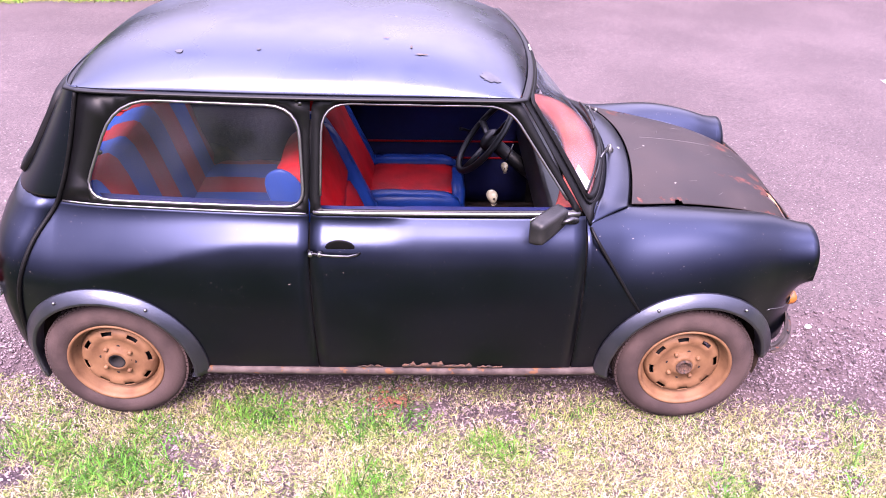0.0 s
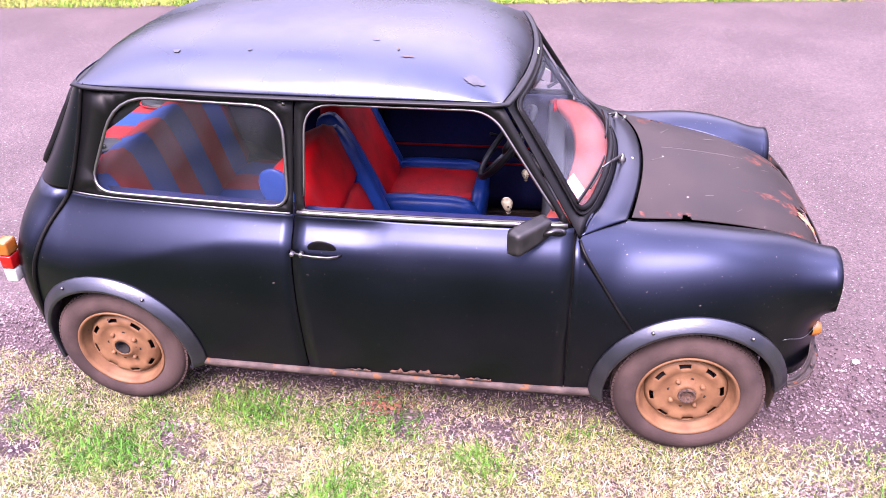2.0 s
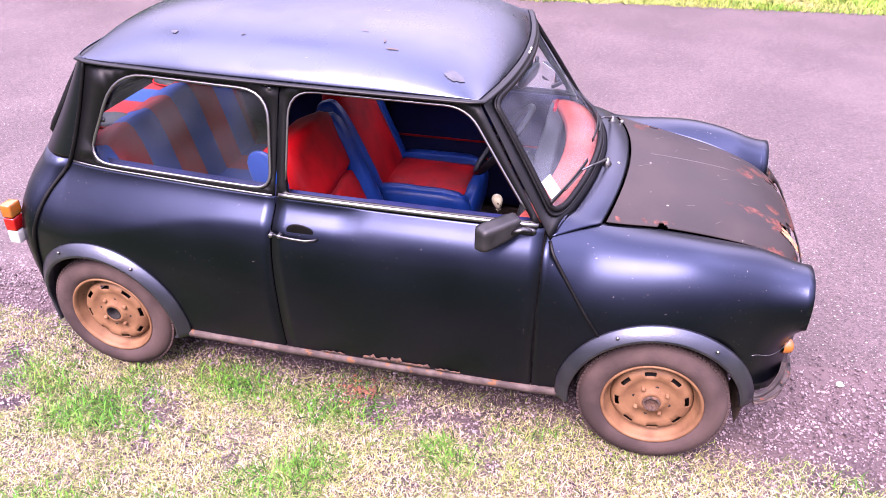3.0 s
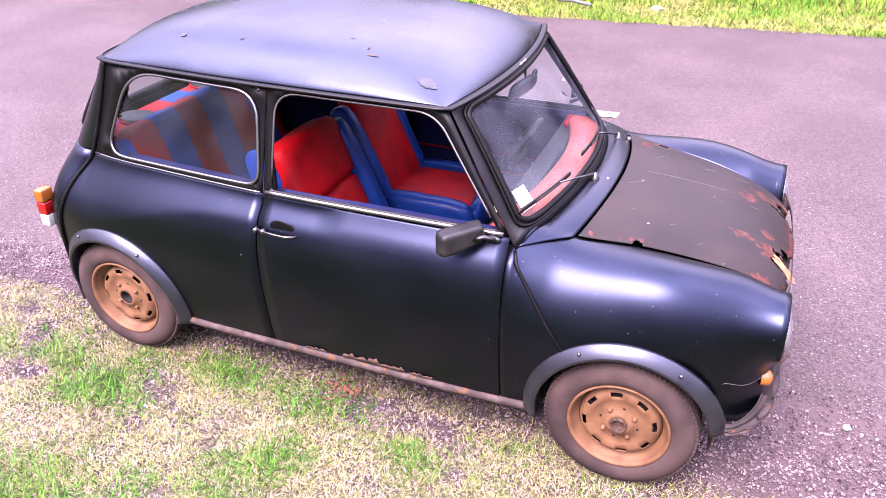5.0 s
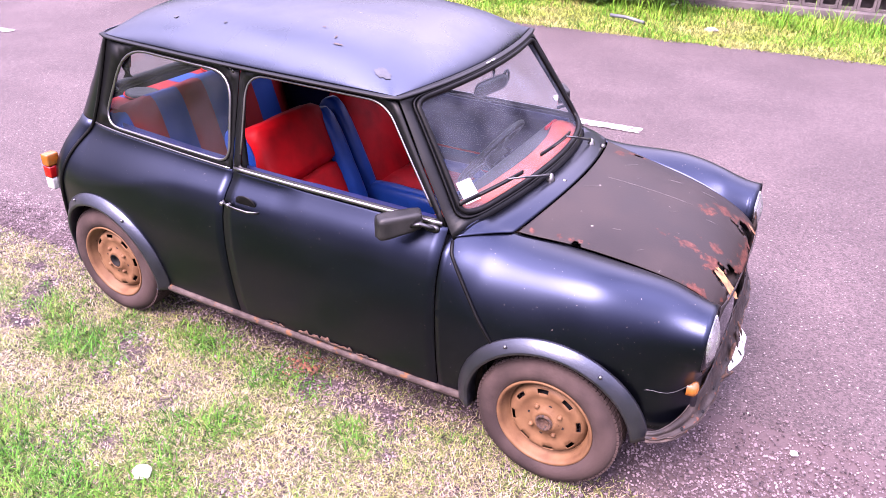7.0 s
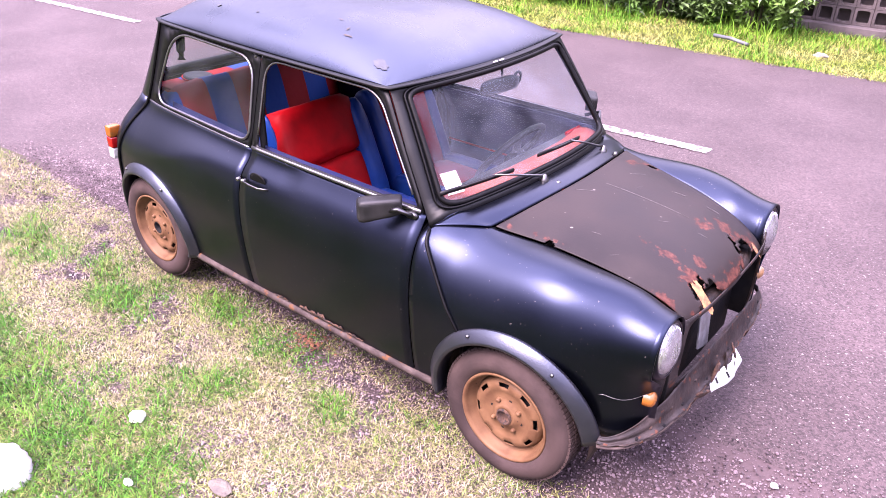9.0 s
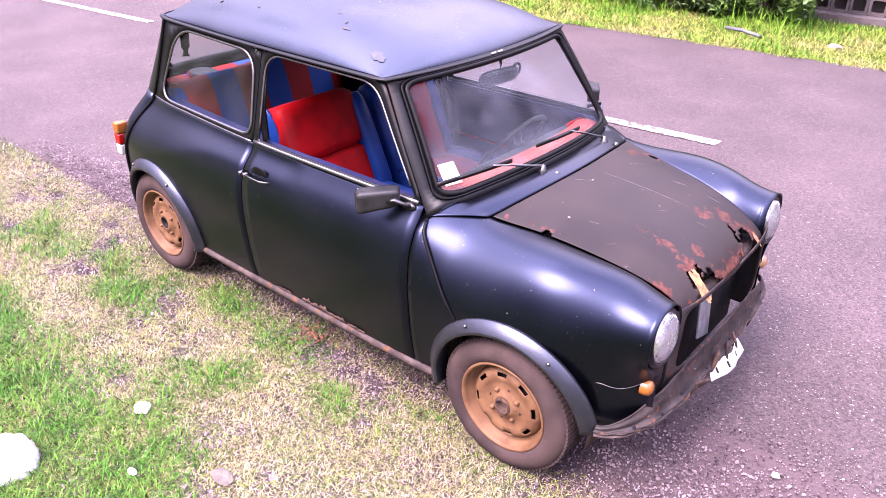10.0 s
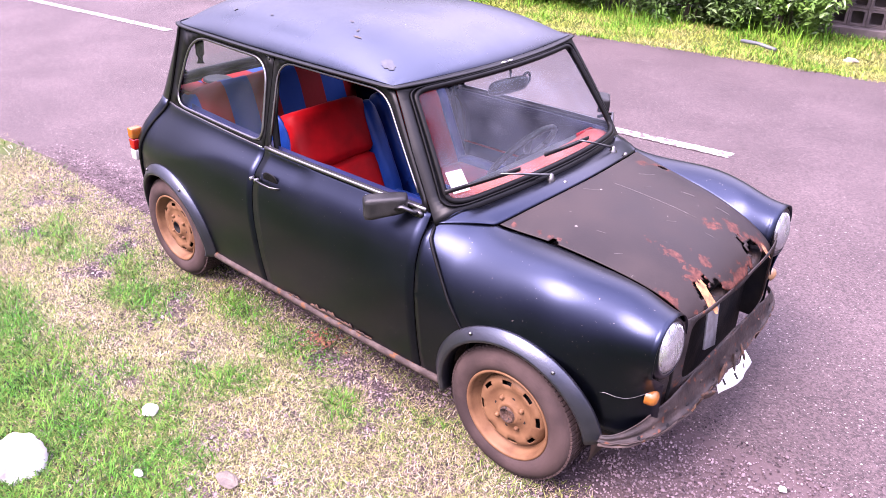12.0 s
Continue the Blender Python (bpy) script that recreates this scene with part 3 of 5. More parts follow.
def lower_side(a, b, side, n=41):
    def fn(x, t):
        z = row_z(x, t)
        return (x, YC + side * side_y(x, z), z)
    return grid_bm(columns(a, b), lin(0, 1, n), fn, flip=side > 0)


def rear_quarter(side):
    """Lower rear quarter: its rear edge follows the seam."""
    us = sorted({(x + 1.36) / 1.058 for x in columns(-1.36, -0.302)})

    def fn(u, t):
        x = -1.36 + u * 1.058
        z = row_z(x, t)
        if x < -1.135:
            sx = seam_x(z)
            z0 = z
            x = max(x, sx)
            z = max(arch_z(x), z0)
        return (x, YC + side * side_y(x, z), z)
    return grid_bm(us, lin(0, 1, 45), fn, flip=side > 0)


DOOR_A, DOOR_B = -0.296, 0.606
REAR_WIN = rounded([(-1.045, 0.848), (-0.315, 0.853), (-0.318, 1.172), (-0.89, 1.178)], [0.10, 0.06, 0.10, 0.13])
DOOR_WIN = rounded([(-0.262, 0.848), (0.565, 0.848), (0.335, 1.180), (-0.245, 1.183)], [0.012, 0.012, 0.07, 0.09])
door_parts = {}
for side in (-1, 1):
    part("rear_quarter", rear_quarter(side), PAINT, car, solid=0.003)

    def on_green(x, z, side=side):
        return (x, YC + side * green_y(x, z), z)

    upper = [(-1.135, 0.83), (-0.302, 0.83), (-0.292, 1.0), (-0.280, 1.203), (-1.004, 1.203), (-1.065, 1.0)]
    part("rear_side_panel", panel_bm(upper, [REAR_WIN], on_green), PAINT_PILLAR, car, solid=0.004)
    pane = part("rear_side_window", panel_bm(REAR_WIN, [], lambda x, z, side=side: (x, YC + side * (green_y(x, z) - 0.006), z)), GLASS, car, "dusty fixed glass with a bright surround")
    pane.visible_shadow = False
    part("window_trim", tube_bm([(x, YC + side * (green_y(x, z) + 0.004), z) for x, z in dense(REAR_WIN, 0.03)], 0.0058, 6, True), CHROME, pane)
    # door
    door = part("door", lower_side(DOOR_A, DOOR_B, side), PAINT, car, "satin black door with a bright waist strip" if side < 0 else "", solid=0.003)
    frame_out = [(-0.296, 0.832), (0.598, 0.832), (0.372, 1.192), (0.340, 1.203), (-0.262, 1.203), (-0.276, 1.17)]
    part("window_frame", panel_bm(frame_out, [DOOR_WIN], on_green), PAINT_PILLAR, door, solid=0.006)
    part("window_trim", tube_bm([(x, YC + side * (green_y(x, z) + 0.004), z) for x, z in dense(DOOR_WIN, 0.03) if z > 0.862], 0.0042, 6), CHROME, door, "bright window surround")
    part("waist_strip", tube_bm([(x, YC + side * (green_y(x, 0.838) + 0.008), 0.838) for x in lin(-0.285, 0.585, 24)], 0.009, 6, flat=(0.006, 0.009)), CHROME, door, "bright metal waist strip")
    part("quarter_strip", tube_bm([(x, YC + side * (green_y(x, 0.832) + 0.004), 0.832) for x in lin(-1.12, -0.31, 24)], 0.004, 5), CHROME, car)
    door_parts[side] = door
    # wing
    ts = sorted(set(lin(0, 0.4, 13) + lin(0.4, 1, 25)))
    bm = grid_bm(columns(0.612, 1.445, 0.02), ts, lambda x, t, side=side: wing_point(x, t, side), flip=side > 0)
    inner_verts = [v for v in bm.verts if not v.is_boundary and v.co.x < 1.44]
    for _ in range(48):
        bmesh.ops.smooth_vert(bm, verts=inner_verts, factor=0.5, use_axis_x=True, use_axis_y=True, use_axis_z=True)
    wing = part("front_wing", bm, PAINT, car, "satin black rounded front wing", solid=0.003)
    # wheel arch flares
    for c, nm in ((WF, "front"), (WR, "rear")):
        prof = [(0.325, -0.003), (0.324, 0.006), (0.3232, 0.0078), (0.307, 0.021), (0.290, 0.034), (0.2884, 0.0346), (0.281, 0.033), (0.2795, 0.031), (0.280, -0.03)]
        angs = lin(-18, 198, 49)
        if c == WF:
            angs = lin(6, 190, 45)
        bm = bmesh.new()
        rows = []
        for a in angs:
            ca, sa = math.cos(radians(a)), math.sin(radians(a))
            row = []
            for r, off in prof:
                x, z = c + r * ca, max(HUB + r * sa, 0.205 if (c == WF) == (ca < 0) else 0.17)
                if (c == WF) != (ca < 0):
                    x, z = c + r * ca, HUB + r * sa
                row.append(bm.verts.new((x, YC + side * (side_y(x, max(z, 0.24)) + off), z)))
            rows.append(row)
        for p, q in zip(rows, rows[1:]):
            for k in range(len(prof) - 1):
                bm.faces.new((p[k], p[k + 1], q[k + 1], q[k]))
        fl = part("arch_flare", bm, FLARE, car, "grey-black plastic wheel arch flare", solid=0.003)
        for a in (58, 118):
            r = 0.309
            x, z = c + r * math.cos(radians(a)), HUB + r * math.sin(radians(a))
            m = Matrix.Translation((x, YC + side * (side_y(x, z) + 0.028), z)) @ Matrix.Rotation(radians(90), 4, "X")
            part("rivet", lathe_bm([(0.0001, 0.004), (0.004, 0.003), (0.006, 0), (0.006, -0.004)], m, 10), SILVER, fl)
        # inner wheel well
        well = bmesh.new()
        rows = []
        for a in lin(-15, 195, 24):
            rows.append([well.verts.new((c + 0.292 * math.cos(radians(a)), YC + side * y, HUB + 0.292 * math.sin(radians(a)))) for y in (0.66 * plan(c) - 0.012, 0.42)])
        for p, q in zip(rows, rows[1:]):
            well.faces.new((p[0], p[1], q[1], q[0]))
        part("wheel_well", well, UNDER, car)
    # sill
    bm = grid_bm(lin(-0.735, 0.735, 60), [0, 1, 2, 3, 4], lambda x, k, side=side: (x, YC + side * (side_y(x, 0.22) + (-0.004, 0.012, 0.016, 0.012, -0.05)[int(k)] + 0.0015 * noise.noise(Vector((x * 30, k, 0)))),
                                                                            (0.229, 0.226, 0.214, 0.201, 0.198)[int(k)] + 0.003 * noise.noise(Vector((x * 18, k, side)))))
    part("sill", bm, SILL, car, "dusty sill seam eaten by rust", solid=0.003)
    # rotten patches on the door's lower edge
    if side < 0:
        for x0, x1, h in ((0.0, 0.25, 0.030), (0.27, 0.36, 0.014), (-0.16, -0.07, 0.010)):
            bm = grid_bm(lin(x0, x1, 26), [0, 1], lambda x, k: (x, YC - side_y(x, 0.235) - 0.006 - 0.003 * k, 0.236 + k * h * (0.35 + abs(noise.noise(Vector((x * 40, 3, 0)))) * 1.6)))
            part("rust_patch", bm, RUST, door, "flaking orange rust", solid=0.003)

# rear panel with its window
REAR_SCREEN = rounded([(-0.80, 0.88), (0.80, 0.88), (0.76, 1.15), (-0.76, 1.15)], 0.08)
part("rear_lower_panel", grid_bm(lin(-1, 1, 41), lin(0.25, 0.84, 14), tail_point), PAINT, car, solid=0.003)
bm = bmesh.new()
vv = [math.sin(k * math.pi / 120) for k in range(-60, 61)]
zz = lin(0.838, 1.21, 34)
pts = [[bm.verts.new(tail_point(v, z)) for z in zz] for v in vv]
for i in range(120):
    for j in range(33):
        v, z = (vv[i] + vv[i + 1]) / 2, (zz[j] + zz[j + 1]) / 2
        half = 0.80 - 0.04 * (z - 0.88) / 0.27
        dv, dz = max(0.0, abs(v) - half + 0.06) / 0.06, max(0.0, abs(z - 1.015) - 0.135 + 0.06) / 0.06
        if math.hypot(dv, dz) < 1:
            continue
        bm.faces.new((pts[i][j], pts[i + 1][j], pts[i + 1][j + 1], pts[i][j + 1]))
bmesh.ops.delete(bm, geom=[v for v in bm.verts if not v.link_faces], context="VERTS")
part("rear_upper_panel", bm, PAINT, car, solid=0.003)
rw = part("rear_window", panel_bm(REAR_SCREEN, [], lambda v, z: tuple(Vector(tail_point(v, z)) + Vector((0.006, 0, 0))), 0.06), GLASS, car)
rw.visible_shadow = False
part("gasket", tube_bm([tail_point(v, z) for v, z in dense(REAR_SCREEN, 0.06)], 0.020, 6, True), RUBBER, rw)
for side in (-1, 1):
    seam_pts = [(seam_x(z) - 0.002, YC + side * ((side_y(seam_x(z), z) if z < 0.83 else green_y(seam_x(z), z)) + 0.004), z) for z in lin(0.26, 1.20, 40)]
    part("rear_seam", tube_bm(seam_pts, 0.008, 6), RUBBER, car, "black seam welt")
    wing_seam = [wing_at(x, z, side) + Vector((0, side * 0.002, 0)) for x, z in zip(lin(0.626, 0.822, 30), lin(0.79, 0.49, 30))]
    part("wing_seam", tube_bm(wing_seam, 0.006, 6), RUBBER, car, "black seam welt")

# roof
us = [0.5 - 0.5 * math.cos(k * math.pi / 44) for k in range(45)]
vs = [-math.cos(k * math.pi / 44) for k in range(45)]
roof = part("roof", grid_bm(us, vs, roof_point), ROOF_PAINT, car, "satin black domed roof with faded patches", solid=0.003)
rim = [roof_point(u, -1) for u in lin(0.02, 0.98, 40)] + [roof_point(1, v) for v in lin(-0.98, 0.98, 30)] + [roof_point(u, 1) for u in lin(0.98, 0.02, 40)] + [roof_point(0, v) for v in lin(0.98, -0.98, 20)]
rim_out = [Vector((p[0] + 0.012 * (1 if p[0] > 0.36 else -1 if p[0] < -1.0 else 0), p[1] + 0.012 * (1 if p[1] > YC else -1) * min(1, abs(p[1] - YC) / 0.3), p[2] - 0.004)) for p in rim]
part("drip_rail", tube_bm(rim_out, 0.008, 6, True, flat=(0.014, 0.006)), PAINT_PILLAR, car, "narrow black roof gutter")

# windscreen
def screen_at(q, s):
    return screen_point(q * (1 - 0.118 * s), s)


SCREEN_HOLE = rounded([(-0.545, 0.03), (0.545, 0.03), (0.535, 0.93), (-0.535, 0.93)], [0.11, 0.11, 0.07, 0.07], 8)
part("windscreen_surround", panel_bm([(-0.604, -0.06), (0.604, -0.06), (0.612, 0.5), (0.604, 1.0), (-0.604, 1.0), (-0.612, 0.5)], [SCREEN_HOLE], screen_at, 0.04), PAINT_PILLAR, car, solid=0.004)
ws = part("windscreen", panel_bm(SCREEN_HOLE, [], lambda q, s: tuple(Vector(screen_at(q, s)) - Vector((0.008, 0, 0.004))), 0.06), SCREEN, car, "dusty laminated windscreen with sky haze painted in")
ws.visible_shadow = False
gasket_pts = [Vector(screen_at(q, s)) for q, s in dense(SCREEN_HOLE, 0.04)]
part("gasket", tube_bm(gasket_pts, 0.011, 6, True), RUBBER, ws, "black rubber windscreen seal")
gasket_in = [Vector(screen_at(q * 1.045, 0.48 + (s - 0.48) * 1.05)) + Vector((0.006, 0, 0.003)) for q, s in dense(SCREEN_HOLE, 0.04)]
part("gasket", tube_bm(gasket_in, 0.004, 5, True), RUBBER, ws)

# scuttle between windscreen and bonnet
def bonnet_rear(y):
    return 0.851 - 0.063 * (abs(y) / 0.46) ** 2


def scuttle(v, s):
    y = v * (0.600 - 0.115 * s)
    a = Vector(screen_point(y, -0.05)) - Vector((0, YC, 0))
    xb = bonnet_rear(y) - 0.004
    c = Vector((xb, y, deck_z(xb, y)))
    p = a.lerp(c, s)
    p.z += 0.010 * math.sin(s * math.pi)
    if p.x > 0.613:
        p.z += (wing_top(p.x, abs(p.y)) + 0.004 - p.z) * abs(v) ** 12 * min(1.0, s / 0.3)
    if p.x > 0.613 and abs(p.y) > 0.40:
        p.z = max(p.z, wing_top(p.x, abs(p.y)) + 0.003)
    return (p.x, p.y + YC, p.z)


part("scuttle", grid_bm(lin(-1, 1, 81), lin(0, 1, 12), scuttle), PAINT, car, "satin black scuttle with two wiper spindles", solid=0.003)


# bonnet, eaten away along its front edge
def bonnet_front(y):
    return 1.462 - 0.03 * (abs(y) / 0.34) ** 3


def bonnet_pt(s, v):
    x = 0.82 + s * 0.64
    y = v * (bonnet_half(x) - 0.003)
    x = bonnet_rear(y) + 0.004 + s * (bonnet_front(y) - bonnet_rear(y) - 0.004)
    y = v * (bonnet_half(x) - 0.003)
    return x, y, deck_z(x, y) + 0.002


bm = bmesh.new()
NU, NV = 120, 130
verts = {}
for i in range(NU + 1):
    for j in range(NV + 1):
        x, y, z = bonnet_pt(i / NU, -1 + 2 * j / NV)
        verts[i, j] = bm.verts.new((x, y + YC, z))
for i in range(NU):
    for j in range(NV):
        x, y, z = bonnet_pt((i + 0.5) / NU, -1 + 2 * (j + 0.5) / NV)
        nn = noise.noise(Vector((x * 26, y * 26, 1))) + 0.5 * noise.noise(Vector((x * 70, y * 70, 4)))
        rot = max(0.0, 1 - math.dist((x, y), (1.455, -0.17)) / 0.10) + max(0.0, 1 - math.dist((x, y), (1.45, 0.17)) / 0.13) + 0.5 * max(0.0, (x - 1.435) / 0.03)
        rot += 0.8 * max(0.0, 1 - math.dist((x, y), (1.40, -0.225)) / 0.035)
        hinge_hole = max(0.0, 1 - math.dist((x, y), (0.975, -0.418)) / 0.022) + max(0.0, 1 - math.dist((x, y), (0.945, 0.40)) / 0.03)
        if rot * 1.1 + 0.45 * nn > 0.62 or hinge_hole > 0.3:
            continue
        bm.faces.new((verts[i, j], verts[i + 1, j], verts[i + 1, j + 1], verts[i, j + 1]))
bmesh.ops.delete(bm, geom=[v for v in bm.verts if not v.link_faces], context="VERTS")
bonnet = part("bonnet", bm, RUSTY_BONNET, car, "dull black bonnet rusted through at the front edge", solid=0.003)


def blotch(name, cx, cy, rx, ry, surf, material, parent, label="", seed=0, lift=0.0025, turn=0.0, ragged=0.9):
    """A patch with a ragged outline, lying on a surface."""
    bm = bmesh.new()
    n = 40
    ctr = bm.verts.new((cx, cy + YC, surf(cx, cy) + lift))
    rings = []
    for q in (0.5, 1.0):
        ring = []
        for k in range(n):
            a = k * math.tau / n
            r = q * (1 + ragged * noise.noise(Vector((math.cos(a) * 1.7 + seed, math.sin(a) * 1.7, seed * 3.1))) + 0.4 * ragged * noise.noise(Vector((math.cos(a) * 6, math.sin(a) * 6 + seed, 2))))
            dx, dy = rx * math.cos(a) * r, ry * math.sin(a) * r
            x, y = cx + dx * math.cos(turn) - dy * math.sin(turn), cy + dx * math.sin(turn) + dy * math.cos(turn)
            ring.append(bm.verts.new((x, y + YC, surf(x, y) + lift)))
        rings.append(ring)
    for k in range(n):
        bm.faces.new((ctr, rings[0][k], rings[0][(k + 1) % n]))
        bm.faces.new((rings[0][k], rings[1][k], rings[1][(k + 1) % n], rings[0][(k + 1) % n]))
    return part(name, bm, material, parent, label)


def bonnet_z(x, y):
    return deck_z(x, y) + 0.0035


for i, (cx, cy, rx, ry, tn) in enumerate(((1.432, -0.215, 0.040, 0.019, 0.0), (1.405, -0.200, 0.018, 0.008, 0.1), (1.44, 0.262, 0.018, 0.014, 0.3))):
    blotch("filler_patch", cx, cy, rx, ry, bonnet_z, RUST_PALE, bonnet, "pale bare filler", seed=i * 1.7 + 0.3, turn=tn, ragged=0.45)
PALE_SCRATCH = mat("pale_scratch", (0.042, 0.035, 0.033), 0.7, color2=(0.018, 0.014, 0.013), scale=60)
for i, (x0, y0, x1, y1, w) in enumerate(((0.93, 0.03, 1.24, 0.075, 0.0012), (0.88, -0.10, 0.93, -0.06, 0.0014), (1.05, -0.28, 1.08, -0.27, 0.0012), (1.12, 0.22, 1.16, 0.24, 0.0012), (1.18, -0.05, 1.21, -0.02, 0.0010),
                                         (0.95, 0.20, 0.98, 0.26, 0.0012), (1.24, 0.25, 1.29, 0.26, 0.0012), (1.02, 0.10, 1.03, 0.13, 0.0010), (1.15, -0.33, 1.17, -0.31, 0.0010), (1.30, 0.02, 1.33, 0.03, 0.0010))):
    pts = [(x0 + (x1 - x0) * t, YC + y0 + (y1 - y0) * t + 0.002 * noise.noise(Vector((t * 9, i, 0))), deck_z(x0 + (x1 - x0) * t, y0 + (y1 - y0) * t) + 0.0035) for t in lin(0, 1, 10)]
    part("scratch", tube_bm(pts, w, 4), PALE_SCRATCH, bonnet)

# nose panel with the grille opening, lamps
def nose_point(y, z):
    x = 1.462 - 0.10 * (abs(y) / 0.54) ** 4 - 0.02 * max(0.0, (0.42 - z) / 0.14) - 0.25 * max(0.0, z - 0.62) ** 1.5
    return (x, y + YC, z)


NOSE_HOLE = rounded([(-0.350, 0.425), (0.350, 0.425), (0.340, 0.64), (-0.340, 0.64)], 0.04)
nose_out = rounded([(-0.50, 0.31), (0.50, 0.31), (0.53, 0.60), (0.50, 0.67), (0.36, 0.66), (0.0, 0.65), (-0.36, 0.66), (-0.50, 0.67), (-0.53, 0.60)], [0.05, 0.05, 0.05, 0.08, 0.06, 0.1, 0.06, 0.08, 0.05])
part("nose_panel", panel_bm(nose_out, [NOSE_HOLE], nose_point, 0.03), VALANCE, car, "dull dusty front panel without grille", solid=0.003)
def valance_pt(v, k):
    """Lower front panel: v across from -1 to 1, k from its top to the lip turned outwards."""
    r = abs(v)
    x, y = 1.335 + 0.120 * max(0.0, 1 - r**5) ** 0.6, 0.626 * v
    d = Vector((1 - r**3, 1.1 * v * r**3)).normalized()
    o = table((0, 1, 2, 3, 4, 5, 6), (0.003, 0.008, 0.014, 0.018, 0.026, 0.037, 0.034), k) * (1 - 0.45 * r**6) * (1 - 0.35 * max(0.0, v))
    dent = 0.007 * noise.noise(Vector((v * 7, k * 0.7, 7)))
    top, lip = 0.428 - 0.108 * r**3, 0.318 - 0.014 * r**4 + 0.02 * max(0.0, v)
    z = top + (lip - top) * table((0, 1, 2, 3, 4, 5, 6), (0, 0.26, 0.5, 0.74, 0.92, 0.97, 1.05), k) + 0.006 * noise.noise(Vector((v * 20, k * 0.5, 2))) * (k > 3)
    return (x + d.x * (o + dent), YC + y + d.y * (o + dent), z)


part("valance", grid_bm([math.sin(a) for a in lin(-math.pi / 2, math.pi / 2, 91)], lin(0, 6, 13), valance_pt), VALANCE, car, "bent dusty lower front panel", solid=0.003)
# rotten lower lip of the valance, in ragged pieces
for i, v0 in enumerate(lin(-0.995, 0.80, 10)):
    mt = SILL if i in (0, 1) else RUST
    bm = grid_bm(lin(v0, min(0.99, v0 + 0.20), 24), [0, 1], lambda v, k, i=i: tuple(Vector(valance_pt(v, 5.4)) + Vector((0.003 - 0.012 * k + 0.008 * noise.noise(Vector((v * 30, 1, k))), 0, -k * (0.006 + (0.058 if 2 < i < 8 else 0.030) * abs(noise.noise(Vector((v * 17, i, 3)))))))))
    part("rust_lip", bm, mt, car, "ragged rusty lip", solid=0.003)
# lumps drawn as holes: odd ones rust, even ones near-black for the shade
for i, (v, k) in enumerate(((-0.86, 4.2), (-0.78, 3.0), (-0.70, 4.4), (-0.62, 2.4), (-0.52, 3.6), (-0.36, 2.2), (-0.22, 4.0), (-0.05, 2.8), (0.1, 3.4), (0.45, 2.6), (0.66, 2.2))):
    part("rust_hole", soft_box_bm(0.010, 0.016, 0.012, 2.5, 6, Matrix.Translation(valance_pt(v, k)), 0.5, i), RUST if i % 2 else DARK, car)
for i, (v, sx, sy, sz) in enumerate(((-0.36, 0.03, 0.05, 0.04), (-0.25, 0.03, 0.06, 0.03), (-0.14, 0.035, 0.05, 0.035), (0.03, 0.03, 0.07, 0.03), (0.16, 0.03, 0.05, 0.045))):
    part("torn_metal", soft_box_bm(0.012, sy * 1.4, sz * 1.3, 4, 10, Matrix.Translation(valance_pt(v, 5.7)) @ Euler((0.5 * i, 0.5 - 0.2 * i, 0.3 * i - 0.5)).to_matrix().to_4x4(), 1.6, i), VALANCE if i % 2 else RUST, car, "torn rusty metal")
# added near-black box and sheets stand in for the shade inside the nose
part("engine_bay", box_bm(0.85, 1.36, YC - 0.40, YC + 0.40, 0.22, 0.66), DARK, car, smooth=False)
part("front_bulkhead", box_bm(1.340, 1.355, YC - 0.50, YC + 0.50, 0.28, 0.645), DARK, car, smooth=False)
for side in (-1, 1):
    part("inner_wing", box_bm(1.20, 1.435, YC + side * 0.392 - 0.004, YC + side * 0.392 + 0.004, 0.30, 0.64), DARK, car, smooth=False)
part("radiator_plate", box_bm(-0.004, 0.004, -0.045, 0.045, -0.10, 0.10, Matrix.Translation((1.405, YC - 0.045, 0.49)) @ Euler((radians(-14), radians(-10), 0)).to_matrix().to_4x4(), bevel=0.002), GREY_PLATE, car, "bent grey sheet metal behind the opening")
part("slam_panel", tube_bm([(1.43 - 0.05 * (v / 0.33) ** 2, YC + v, 0.625 - 0.02 * (v / 0.33) ** 2) for v in lin(-0.34, 0.34, 16)], 0.014, 6, flat=(0.030, 0.018)), VALANCE, car, "dusty slam panel behind the grille opening")
